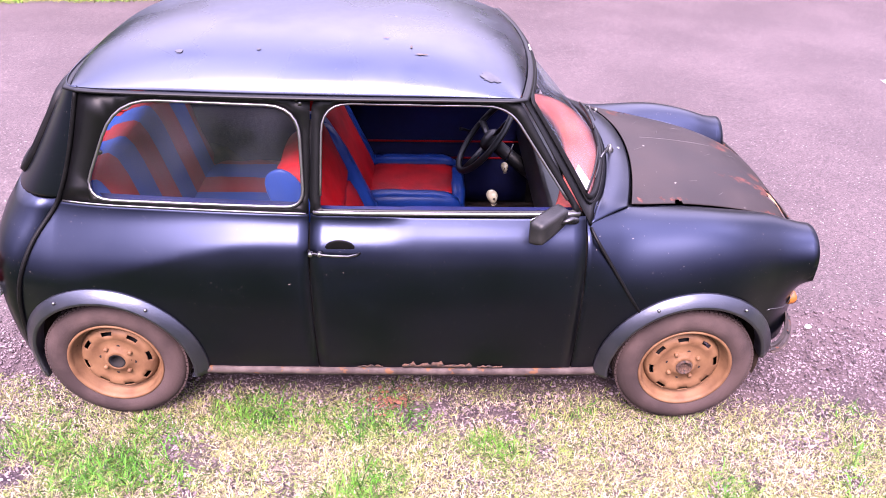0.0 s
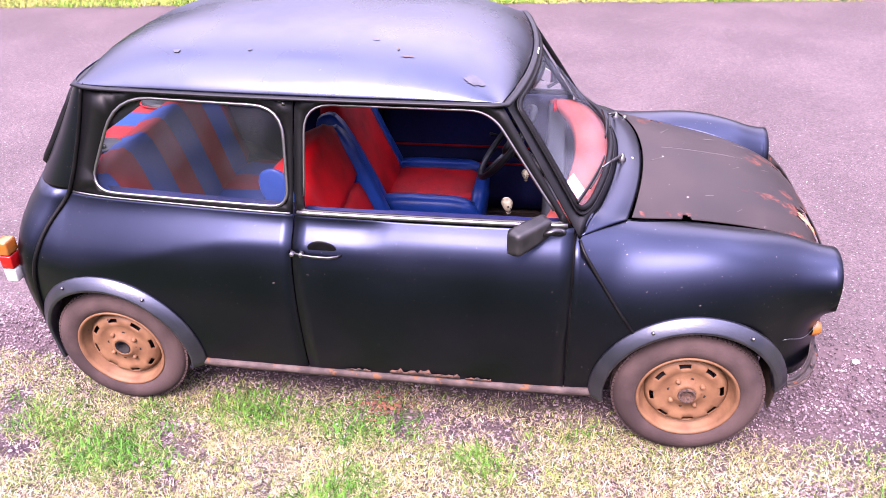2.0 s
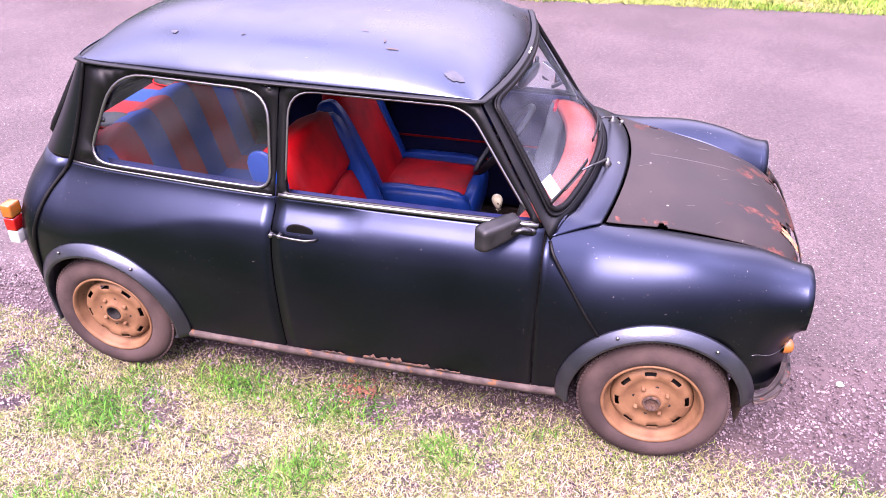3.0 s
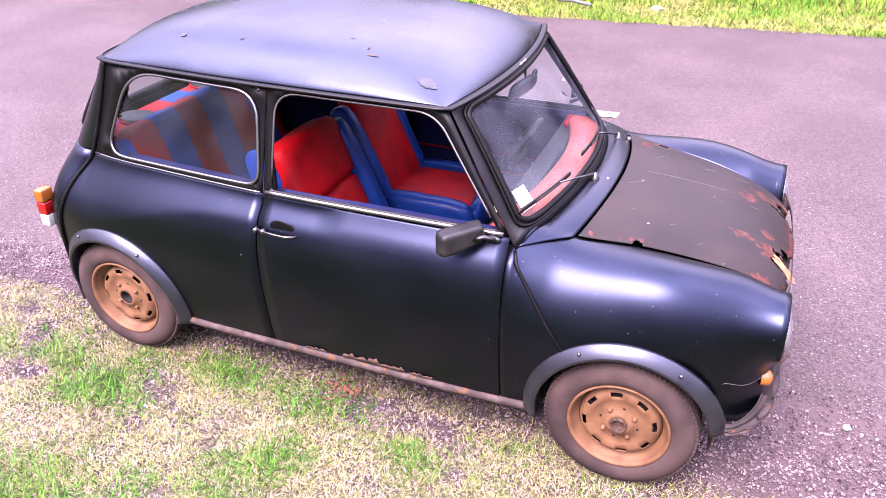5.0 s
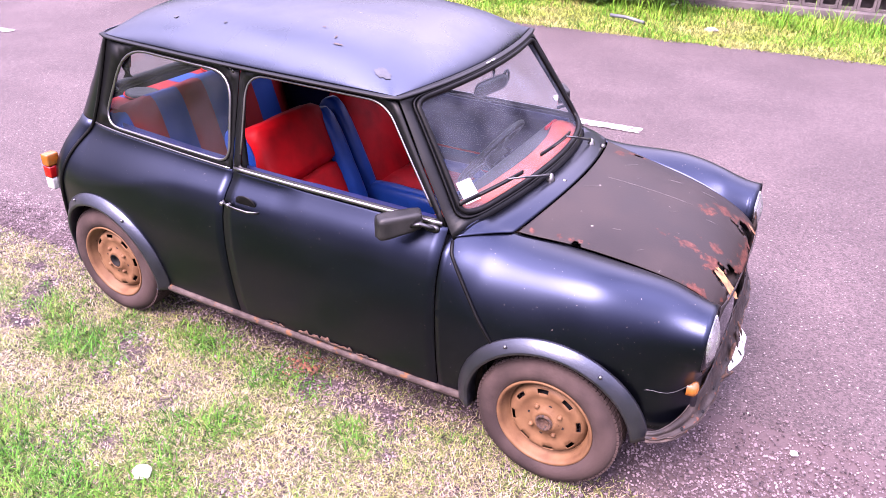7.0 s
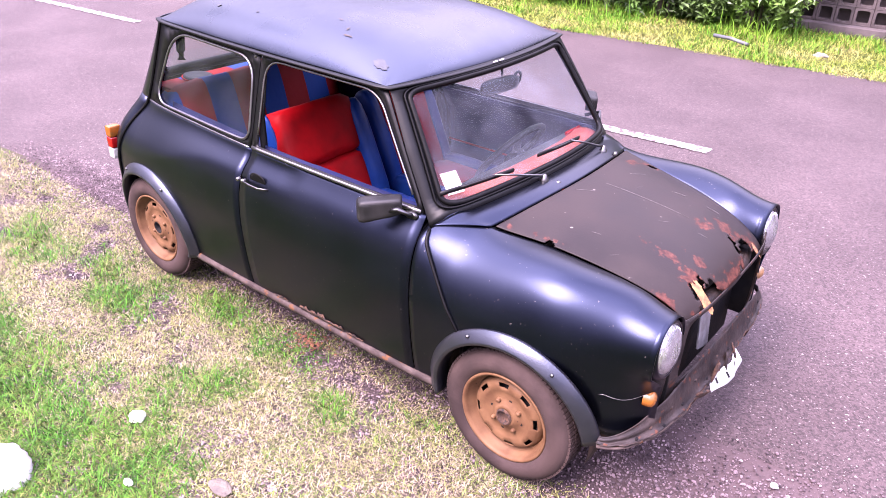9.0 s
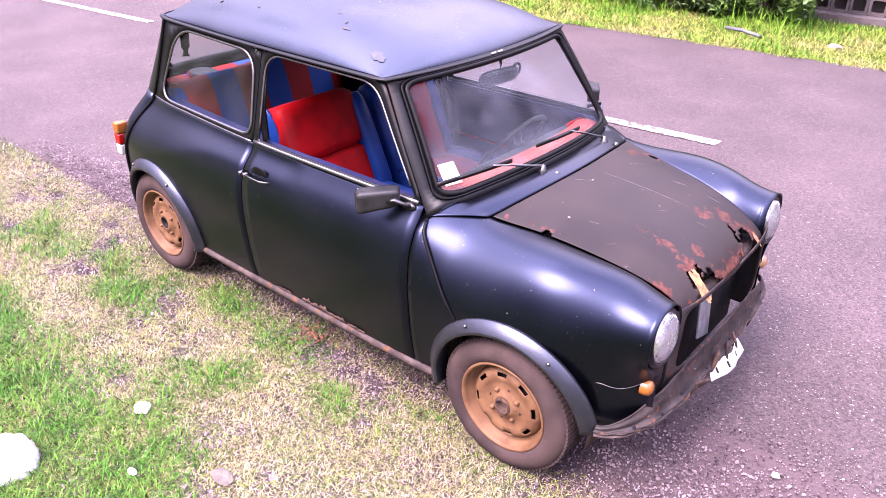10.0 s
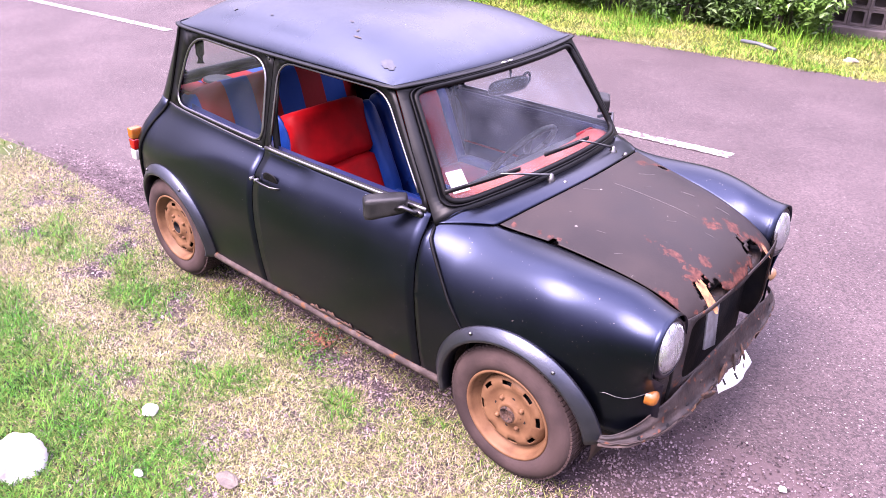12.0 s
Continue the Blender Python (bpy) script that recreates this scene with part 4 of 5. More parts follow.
for side in (-1, 1):
    m = Matrix.Translation((1.434 if side < 0 else 1.410, YC + side * 0.474, LAMP_Z[side])) @ Matrix.Rotation(radians(90 - 7), 4, "Y")
    lamp = part("headlamp", lathe_bm([(0.0001, 0.032), (0.03, 0.031), (0.055, 0.026), (0.074, 0.016), (0.081, 0.006)], m, 40), LENS, car, "round glass headlamp")
    part("bezel", lathe_bm([(0.081, 0.008), (0.084, 0.014), (0.090, 0.013), (0.098, 0.004), (0.104, -0.010), (0.103, -0.026)], m, 44), PAINT, lamp, "black headlamp ring")
    part("rim_ring", tube_bm([m @ Vector((0.0825 * math.cos(k * math.tau / 36), 0.0825 * math.sin(k * math.tau / 36), 0.009)) for k in range(36)], 0.003, 6, True), CHROME, lamp, "thin bright ring")
    for k in range(-6, 7):
        w = k * 0.0115
        h = math.sqrt(0.074**2 - w * w)
        part("flute", tube_bm([m @ Vector((h * q, w, 0.033 - 0.017 * ((h * q)**2 + w * w) / 0.074**2)) for q in lin(-1, 1, 9)], 0.0016, 4), LENS, lamp)
    m = Matrix.Translation((1.420 if side < 0 else 1.405, YC + side * 0.505, 0.440)) @ Matrix.Rotation(radians(90), 4, "Y") @ Matrix.Rotation(radians(8 * side), 4, "X")
    part("indicator", lathe_bm([(0.027, -0.01), (0.027, 0.009), (0.024, 0.019), (0.014, 0.026), (0.0001, 0.028)], m, 24), AMBER if side < 0 else PALE_AMBER, car, "round amber indicator")
    tl = part("tail_lamp", box_bm(-1.43, -1.385, YC + side * 0.595 - 0.03, YC + side * 0.595 + 0.03, 0.60, 0.655, bevel=0.008), AMBER, car, "amber, red and white tail lamp")
    part("red_lens", box_bm(-1.43, -1.385, YC + side * 0.595 - 0.03, YC + side * 0.595 + 0.03, 0.545, 0.598, bevel=0.006), RED_LENS, tl)
    part("white_lens", box_bm(-1.43, -1.385, YC + side * 0.595 - 0.03, YC + side * 0.595 + 0.03, 0.49, 0.543, bevel=0.006), WHITE_LENS, tl)
# crumpled plate hanging askew under the valance
def plate_pt(u, v):
    x = 1.503 - 0.05 * abs(u - 0.08) + 0.030 * v + 0.004 * math.sin(u * 11 + v * 3)
    return (x, YC + 0.01 + u * 0.28, 0.306 - 0.048 * v + 0.022 * (u - 0.08) * (1 if u > 0.08 else -0.4))


pl = part("number_plate", grid_bm(lin(-0.45, 0.45, 22), lin(0, 1, 8), plate_pt), WHITE, car, "bent white plate with dark bars", solid=0.002)
for u0 in (-0.30, -0.08, 0.20):
    part("bar", grid_bm(lin(u0, u0 + 0.035, 4), lin(0.3, 0.7, 4), lambda u, v: tuple(Vector(plate_pt(u, v)) + Vector((0.003, 0, 0)))), BLACK_PLASTIC, pl)
part("curled_lip", tube_bm([Vector(valance_pt(v, 6)) + Vector((-0.004, 0, -0.010 + 0.004 * noise.noise(Vector((v * 14, 0, 0))))) for v in lin(-0.998, -0.50, 26)], 0.005, 6, flat=(0.009, 0.004)), SILL, car, "dusty brown curled edge of the lower panel")
part("tow_bracket", soft_box_bm(0.06, 0.08, 0.05, 4, 8, Matrix.Translation((1.45, YC - 0.27, 0.285)), 0.2, 3), RUST_PALE, car, "bent rusty bracket")

# floor and bulkheads
part("floor_pan", box_bm(-0.72, 0.72, YC - 0.62, YC + 0.62, 0.185, 0.20), UNDER, car, smooth=False)
for x0, x1 in ((-1.36, -0.722), (0.722, 1.30)):
    part("underbody", box_bm(x0, x1, YC - 0.40, YC + 0.40, 0.20, 0.215), UNDER, car, smooth=False)
part("carpet", box_bm(-0.62, 0.72, YC - 0.60, YC + 0.60, 0.203, 0.215), CARPET, car, smooth=False)
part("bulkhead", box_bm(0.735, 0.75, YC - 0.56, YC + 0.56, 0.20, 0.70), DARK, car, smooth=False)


# ---- wheels ----
def wheel(x, y, side):
    """Steel wheel with eight slots on a dusty tyre; its outer face looks along -y."""
    e = new("wheel")
    e.parent = car
    flip = Matrix.Rotation(radians(90), 4, "X") if side < 0 else Matrix.Rotation(radians(-90), 4, "X")
    e.matrix_local = Matrix.Translation((x, y, HUB)) @ flip
    # local z points outwards
    sect = [(0.160, -0.125), (0.205, -0.142), (0.232, -0.132), (0.244, -0.115), (0.247, -0.07), (0.247, -0.03), (0.243, 0.012), (0.232, 0.027), (0.215, 0.036),
            (0.195, 0.039), (0.178, 0.034), (0.167, 0.026), (0.160, 0.018)]
    tyre = part("tyre", lathe_bm(sect, sides=72), TYRE, e, "dusty worn tyre")
    blocks = bmesh.new()
    for k in range(88):
        a = k * math.tau / 88
        for (r0, r1, z0, z1) in ((0.2415, 0.2495, -0.012, 0.013), (0.244, 0.2505, -0.05, -0.016), (0.244, 0.2505, -0.088, -0.054)):
            box_bm(r0, r1, -0.0062, 0.0062, z0, z1, Matrix.Rotation(a, 4, "Z"), blocks)
    part("tread", blocks, TYRE, tyre, smooth=False)
    rim_p = [(0.158, -0.02), (0.164, 0.024), (0.169, 0.027), (0.166, 0.031), (0.159, 0.029), (0.154, 0.018), (0.148, -0.012), (0.136, -0.020)]
    rim = part("rim", lathe_bm(rim_p, sides=64), RIM, e, "brown painted steel rim")
    # disc with slots
    disc = bmesh.new()
    rad = [0.030, 0.040, 0.052, 0.066, 0.080, 0.090, 0.108, 0.122, 0.130, 0.138]
    hgt = [0.018, 0.014, 0.004, 0.002, 0.000, 0.004, 0.008, 0.004, -0.008, -0.021]
    S = 96
    vsd = [[disc.verts.new((r * math.cos(k * math.tau / S), r * math.sin(k * math.tau / S), h)) for k in range(S)] for r, h in zip(rad, hgt)]
    for i in range(len(rad) - 1):
        for k in range(S):
            if i == 6 and (k % 12) in (0, 1, 2, 3, 4):
                continue
            disc.faces.new((vsd[i][k], vsd[i][(k + 1) % S], vsd[i + 1][(k + 1) % S], vsd[i + 1][k]))
    part("disc", disc, RIM, e, "pressed steel disc with eight slots", solid=0.003)
    part("hub", lathe_bm([(0.034, -0.02), (0.031, 0.018), (0.026, 0.028), (0.022, 0.022), (0.018, 0.012), (0.0001, 0.014)] if x > 0 else [(0.034, -0.02), (0.030, 0.016), (0.026, 0.019), (0.023, 0.0), (0.0001, -0.012)], sides=24), RUST if x > 0 else DARK, e, "rusty hub centre")
    for k in range(4):
        a = k * math.tau / 4 + 0.6
        part("wheel_nut", lathe_bm([(0.0085, -0.004), (0.0085, 0.010), (0.006, 0.015), (0.0001, 0.015)], Matrix.Translation((0.058 * math.cos(a), 0.058 * math.sin(a), 0.002)), 6), RIM, e)
    # flat near-black discs painted as the shade in small holes
    for k in range(4):
        a = k * math.tau / 4 + 0.6 + math.pi / 4
        part("hole", lathe_bm([(0.006, 0.0045), (0.0001, 0.0045)], Matrix.Translation((0.060 * math.cos(a), 0.060 * math.sin(a), 0.0)), 12), DARK, e)
    part("brake_drum", lathe_bm([(0.10, -0.06), (0.10, -0.024), (0.0001, -0.024)], sides=24), DARK, e)
    return e


for x, dy in ((WF, 0.660), (WR, 0.645)):
    for side in (-1, 1):
        wheel(x, YC + side * dy, side)

HANDLE = mat("tarnished_handle", (0.075, 0.073, 0.075), 0.38, 1.0, color2=(0.04, 0.04, 0.04), scale=30)
# ---- door furniture, mirrors, wipers ----
for side in (-1, 1):
    door = door_parts[side]
    yh = side_y(-0.2, 0.725)
    # black raised disc painted as the shade of the hollow behind the handle
    rec = lathe_bm([(0.0001, 0.002), (0.7, 0.002), (0.95, 0.0015), (1.0, -0.001)], Matrix.Translation((-0.198, YC + side * (side_y(-0.2, 0.738) + 0.002), 0.738)) @ Matrix.Rotation(radians(-8 * side), 4, "X") @ Matrix.Diagonal((0.048, 1, 0.033, 1)) @ Matrix.Rotation(radians(90 if side < 0 else -90), 4, "X"), 28)
    part("handle_recess", rec, RUBBER, door, "black disc painted as the shaded hollow behind the handle")
    hp = [(-0.300, 0.0, 0.728), (-0.290, 0.016, 0.728), (-0.26, 0.024, 0.727), (-0.22, 0.027, 0.725), (-0.17, 0.024, 0.722), (-0.145, 0.012, 0.721), (-0.132, 0.0, 0.720)]
    part("door_handle", tube_bm([(x, YC + side * (yh + d), z) for x, d, z in hp], 0.005, 8, flat=(0.004, 0.0055)), HANDLE, door, "dull chrome pull handle")
    for x in (-0.292, -0.262):
        m = Matrix.Translation((x, YC + side * (yh + 0.022), 0.727)) @ Matrix.Rotation(radians(90 if side < 0 else -90), 4, "X")
        part("lock_button", lathe_bm([(0.008, -0.012), (0.008, 0.003), (0.006, 0.006), (0.0001, 0.006)], m, 16), CHROME, door)
    # mirror, folded back on the near door
    mm = (Matrix.Translation((0.472, YC - 0.688, 0.846)) @ Matrix.Rotation(radians(-44), 4, "Z") if side < 0
          else Matrix.Translation((0.490, YC + 0.690, 0.895)) @ Matrix.Rotation(radians(31), 4, "Z"))
    bm = soft_box_bm(0.052, 0.156, 0.080, 9.0, 16)
    for v in bm.verts:
        k = (v.co.x + 0.026) / 0.052
        v.co.y *= 1 - 0.10 * k
        v.co.z *= 1 - 0.16 * k
        v.co.z *= 1 + 0.16 * v.co.y * side / 0.078
        v.co.z += 0.010 * (v.co.y * -side) / 0.078
        v.co = mm @ v.co
    mir = part("door_mirror", bm, MIRROR_PLASTIC, car, "grey-black plastic door mirror")
    part("mirror_glass", box_bm(-0.0285, -0.026, -0.066, 0.066, -0.030, 0.030, mm, bevel=0.001), MIRROR, mir, smooth=False)
    reach = 0.72 if side < 0 else 0.69
    part("mirror_stalk", tube_bm([(0.505 if side < 0 else 0.49, YC + side * (reach - 0.045), 0.842), (0.545, YC + side * 0.68, 0.862), (0.562, YC + side * 0.645, 0.835), (0.56, YC + side * 0.625, 0.825)], 0.008, 8, flat=(0.011, 0.008)), HANDLE, mir, "dull metal bracket")
    part("mirror_foot", soft_box_bm(0.055, 0.022, 0.026, 3, 8, Matrix.Translation((0.555, YC + side * 0.620, 0.822))), HANDLE, mir)

# wipers
for y0, dy in ((-0.144, -0.37), (0.297, -0.37)):
    sx = 0.772
    base = Vector((sx, YC + y0, deck_z(sx, y0) + 0.010))
    tip = Vector(screen_point(y0 - 0.20, 0.135)) + Vector((0.030, 0, 0.018))
    arm = part("wiper", tube_bm([base, base + Vector((-0.004, 0, 0.016)), base.lerp(tip, 0.25) + Vector((0, 0, 0.012)), base.lerp(tip, 0.6) + Vector((0, 0, 0.008)), tip], [0.006, 0.006, 0.005, 0.004, 0.003], 8), SILVER, car, "dull metal wiper arm with black blade")
    part("spindle", lathe_bm([(0.016, -0.012), (0.016, 0.002), (0.011, 0.008), (0.008, 0.020), (0.0001, 0.023)], Matrix.Translation(base), 16), SILVER, arm)
    pts = [Vector(screen_point(y0 - 0.10 - 0.30 * q, 0.115 + 0.030 * q)) + Vector((0.014, 0, 0.008)) for q in lin(0, 1, 14)]
    part("blade", tube_bm(pts, 0.005, 6, flat=(0.004, 0.009)), BLACK_PLASTIC, arm, "black wiper blade")
    part("blade_bridge", tube_bm([p + Vector((0.012, 0, 0.008)) for p in pts[3:11]], 0.0032, 6), BLACK_PLASTIC, arm)
    part("washer_jet", lathe_bm([(0.011, -0.004), (0.010, 0.004), (0.005, 0.008), (0.0001, 0.009)], Matrix.Translation((0.812, YC + y0 + 0.03, deck_z(0.812, y0) + 0.006)), 12), SILVER, car)

# stickers inside the windscreen
part("windscreen_sticker", panel_bm([(-0.512, 0.11), (-0.449, 0.10), (-0.455, 0.27), (-0.517, 0.28)], [], lambda q, s: tuple(Vector(screen_at(q, s)) - Vector((0.004, 0, 0.002))), 0.03), WHITE, car, "white paper stickers")
# pale scratch on the wing
part("scratch", tube_bm([wing_at(x, z, -1) + Vector((0, -0.0015, 0)) for x, z in zip(lin(1.30, 1.425, 12), (0.452, 0.455, 0.455, 0.453, 0.452, 0.451, 0.45, 0.451, 0.453, 0.457, 0.462, 0.468))], 0.0009, 5), SILVER, car)
# chips along the gutter and pillars
for x, z in ((-0.322, 1.192), (-0.312, 1.180)):
    part("paint_chip", box_bm(x - 0.006, x + 0.006, YC - green_y(x, z) - 0.005, YC - green_y(x, z) - 0.003, z - 0.006, z + 0.006), SILVER, car)
for y in (-0.04, 0.0):
    p = Vector(screen_point(y, 0.985)) + Vector((0.012, 0, 0.004))
    part("paint_chip", soft_box_bm(0.006, 0.03, 0.006, 3, 6, Matrix.Translation(p)), WHITE, car)
# faded blotches on the roof
def roof_z(x, y):
    u = (x - roof_rear(y)) / (roof_front(y) - roof_rear(y))
    return roof_point(u, y / roof_half(x))[2] + 0.002


FADED = mat("chalky_faded_paint", (0.016, 0.016, 0.022), 0.45, color2=(0.004, 0.004, 0.006), scale=25, bump=0.1)
CHIP = mat("dark_roof_scrape", (0.05, 0.03, 0.02), 0.8, color2=(0.02, 0.015, 0.012), scale=60)
for i, (x, y, rx, ry, mt) in enumerate(((0.28, -0.47, 0.030, 0.020, FADED), (0.06, -0.41, 0.022, 0.003, CHIP), (0.03, -0.375, 0.004, 0.008, CHIP), (-0.70, -0.40, 0.012, 0.008, FADED), (-0.45, -0.40, 0.007, 0.005, FADED), (-0.05, -0.33, 0.012, 0.002, CHIP))):
    blotch("paint_mark", x, y, rx, ry, roof_z, mt, roof, seed=i * 2.3 + 5, lift=0.002, ragged=0.5)

# ---- inside the car ----
def seat(y, back=0.0, name="front_seat"):
    s = thing(name, "front seat in a shiny red and blue cover", "car seat", "front seats")
    s.location = (back, 0, -0.02)
    lean = Matrix.Translation((-0.12, YC + y, 0.42)) @ Matrix.Rotation(radians(-24), 4, "Y")
    part("cushion", soft_box_bm(0.44, 0.34, 0.15, 5, 14, Matrix.Translation((0.06, YC + y, 0.465)), 0.06, y), RED, s, "red padded seat cushion")
    for k in (-1, 1):
        part("cushion_bolster", soft_box_bm(0.45, 0.09, 0.17, 4, 12, Matrix.Translation((0.06, YC + y + k * 0.185, 0.472)), 0.06, k), BLUE, s, "blue side padding")
        if y < 0 and k > 0:
            part("back_bolster", soft_box_bm(0.15, 0.09, 0.54, 4, 14, lean @ Matrix.Translation((0.005, 0.215, 0.27)), 0.06, k + 3), BLUE, s, "shiny blue side padding")
        elif y < 0:
            part("side_pad", soft_box_bm(0.13, 0.034, 0.24, 2.4, 12, lean @ Matrix.Translation((-0.060, k * 0.212, 0.47)), 0.06, k + 3), BLUE, s, "shiny blue side padding")
        else:
            part("back_bolster", soft_box_bm(0.14, 0.08, 0.54, 4, 14, lean @ Matrix.Translation((-0.01, k * 0.185, 0.26)), 0.06, k + 3), BLUE, s, "shiny blue side padding")
    part("cushion_front", soft_box_bm(0.07, 0.36, 0.15, 4, 12, Matrix.Translation((0.27, YC + y, 0.46)), 0.06, 9), BLUE, s, "blue front edge")
    if y < 0:
        part("backrest", soft_box_bm(0.13, 0.42, 0.34, 7, 16, lean @ Matrix.Translation((-0.015, 0, 0.15)), 0.08, y + 2), RED, s, "red padded backrest")
        part("upper_pad", soft_box_bm(0.15, 0.43, 0.26, 8, 16, lean @ Matrix.Translation((-0.012, 0, 0.435)), 0.08, y + 5), RED, s, "shiny red upper pad")
    else:
        part("backrest", soft_box_bm(0.13, 0.34, 0.56, 5, 16, lean @ Matrix.Translation((-0.005, 0, 0.285)), 0.08, y + 2), RED, s, "red padded backrest")
    part("seat_base", box_bm(-0.14, 0.26, YC + y - 0.19, YC + y + 0.19, 0.215, 0.40, bevel=0.01), BLACK_PLASTIC, s)
    return s


seat(-0.25, -0.02)
seat(0.30, -0.05)
rear = thing("rear_seat", "rear bench in a red and blue striped cover", "car seat")
part("bench", soft_box_bm(0.46, 1.06, 0.24, 6, 16, Matrix.Translation((-0.74, YC, 0.40)), 0.04, 1), STRIPE, rear, "striped bench cushion")
part("backrest", soft_box_bm(0.16, 1.06, 0.56, 6, 18, Matrix.Translation((-1.01, YC, 0.62)) @ Matrix.Rotation(radians(-16), 4, "Y"), 0.04, 2), STRIPE, rear, "striped bench back")
part("seat_base", box_bm(-0.95, -0.55, YC - 0.52, YC + 0.52, 0.215, 0.30), BLACK_PLASTIC, rear)
part("parcel_shelf", box_bm(-1.25, -1.07, YC - 0.43, YC + 0.43, 0.835, 0.86, bevel=0.006), STRIPE, car, "striped cloth on the rear shelf")
for y in (-0.24, 0.24):
    sp = part("shelf_speaker", lathe_bm([(0.0001, 0.012), (0.05, 0.010), (0.07, 0.018), (0.085, 0.016), (0.09, 0.0)], Matrix.Translation((-1.16, YC + y, 0.862)) @ Matrix.Diagonal((1.0, 0.75, 1, 1)), 32), BLACK_PLASTIC, car, "oval black loudspeaker")
    part("speaker_ring", tube_bm([(-1.16 + 0.092 * math.cos(k * math.tau / 28), YC + y + 0.07 * math.sin(k * math.tau / 28), 0.867) for k in range(28)], 0.004, 5, True), RED, sp)
# near-black strips put in as the shade behind the door gaps
for side in (-1, 1):
    for x0, x1 in ((-0.315, -0.275), (0.585, 0.635)):
        part("door_shut", grid_bm(lin(x0, x1, 3), lin(0.21, 0.79, 14), lambda x, z, side=side, f=x0 > 0: (x, YC + side * ((min(side_y(x, z), wing_at(0.63, z, 1).y - YC) if f else side_y(x, z)) - (0.03 if z > 0.6 else 0.016)), z)), DARK, car)
# linings
for side in (-1, 1):
    inner = door_parts[side]
    part("door_card", grid_bm(lin(-0.27, 0.58, 20), lin(0.24, 0.835, 12), lambda x, z, side=side: (x, YC + side * (side_y(x, z) - 0.05 - 0.012 * (z < 0.5)), z), flip=side > 0), NAVY, inner, "navy blue door lining with red piping", solid=0.006)
    for z in (0.46, 0.545):
        part("piping", tube_bm([(x, YC + side * (side_y(x, z) - 0.066), z) for x in lin(-0.27, 0.58, 16)], 0.005, 6), RED, inner)
    part("quarter_lining", grid_bm(lin(-1.05, -0.31, 14), lin(0.24, 0.835, 10), lambda x, z, side=side: (x, YC + side * (side_y(x, z) - 0.07), z), flip=side > 0), NAVY, car, solid=0.006)
    part("window_winder", tube_bm([(0.30, YC + side * 0.60, 0.62), (0.30, YC + side * 0.575, 0.62), (0.24, YC + side * 0.57, 0.64), (0.24, YC + side * 0.545, 0.64)], 0.006, 6), BLACK_PLASTIC, inner)
    # seat belt on the centre pillar
    part("seat_belt", tube_bm([(-0.29, YC + side * (green_y(-0.29, 1.12) - 0.03), 1.12), (-0.30, YC + side * 0.55, 0.95), (-0.28, YC + side * 0.55, 0.70), (-0.20, YC + side * 0.50, 0.42)], 0.004, 6, flat=(0.022, 0.003)), BLACK_PLASTIC, car, "black webbing seat belt")
part("headlining", grid_bm(us[2:-2:2], [v * 0.97 for v in vs[::2]], lambda u, v: tuple(Vector(roof_point(u, v)) - Vector((0, 0, 0.022))), flip=True), BLACK_PLASTIC, car, "dark headlining")
# dashboard
part("dash_cover", grid_bm(lin(-0.55, 0.55, 30), [0, 1, 2, 3], lambda y, k: (Vector(screen_point(y, 0)).x - (0.012, 0.08, 0.125, 0.135)[int(k)], YC + y, Vector(screen_point(y, 0)).z + (-0.012, -0.006, -0.012, -0.038)[int(k)] + 0.003 * noise.noise(Vector((y * 9, k, 0)))), flip=True), DASH_RED, car, "faded red cloth over the dashboard", solid=0.008)
part("dash_body", box_bm(0.50, 0.58, YC - 0.54, YC + 0.54, 0.62, 0.815, bevel=0.015), BLACK_PLASTIC, car, "black dashboard")
part("red_knob_panel", box_bm(0.52, 0.535, YC + 0.42, YC + 0.54, 0.76, 0.83, bevel=0.006), RED, car)
sw = Matrix.Translation((0.335, YC + 0.29, 0.72)) @ Matrix.Rotation(radians(-52), 4, "Y")
wheel_s = part("steering_wheel", tube_bm([sw @ Vector((0.18 * math.cos(k * math.tau / 40), 0.18 * math.sin(k * math.tau / 40), 0)) for k in range(40)], 0.014, 8, True), BLACK_PLASTIC, car, "black three-spoke steering wheel")
for a in (90, 210, 330):
    part("spoke", tube_bm([sw @ Vector((0.17 * math.cos(radians(a)), 0.17 * math.sin(radians(a)), 0)), sw @ Vector((0, 0, -0.03))], 0.012, 6, flat=(0.016, 0.006)), BLACK_PLASTIC, wheel_s)
part("wheel_boss", lathe_bm([(0.055, -0.05), (0.055, -0.02), (0.04, -0.005), (0.0001, 0.0)], sw, 24), BLACK_PLASTIC, wheel_s)
part("column", tube_bm([sw @ Vector((0, 0, -0.03)), Vector((0.70, YC + 0.29, 0.42))], 0.03, 10), BLACK_PLASTIC, car, "black steering column")


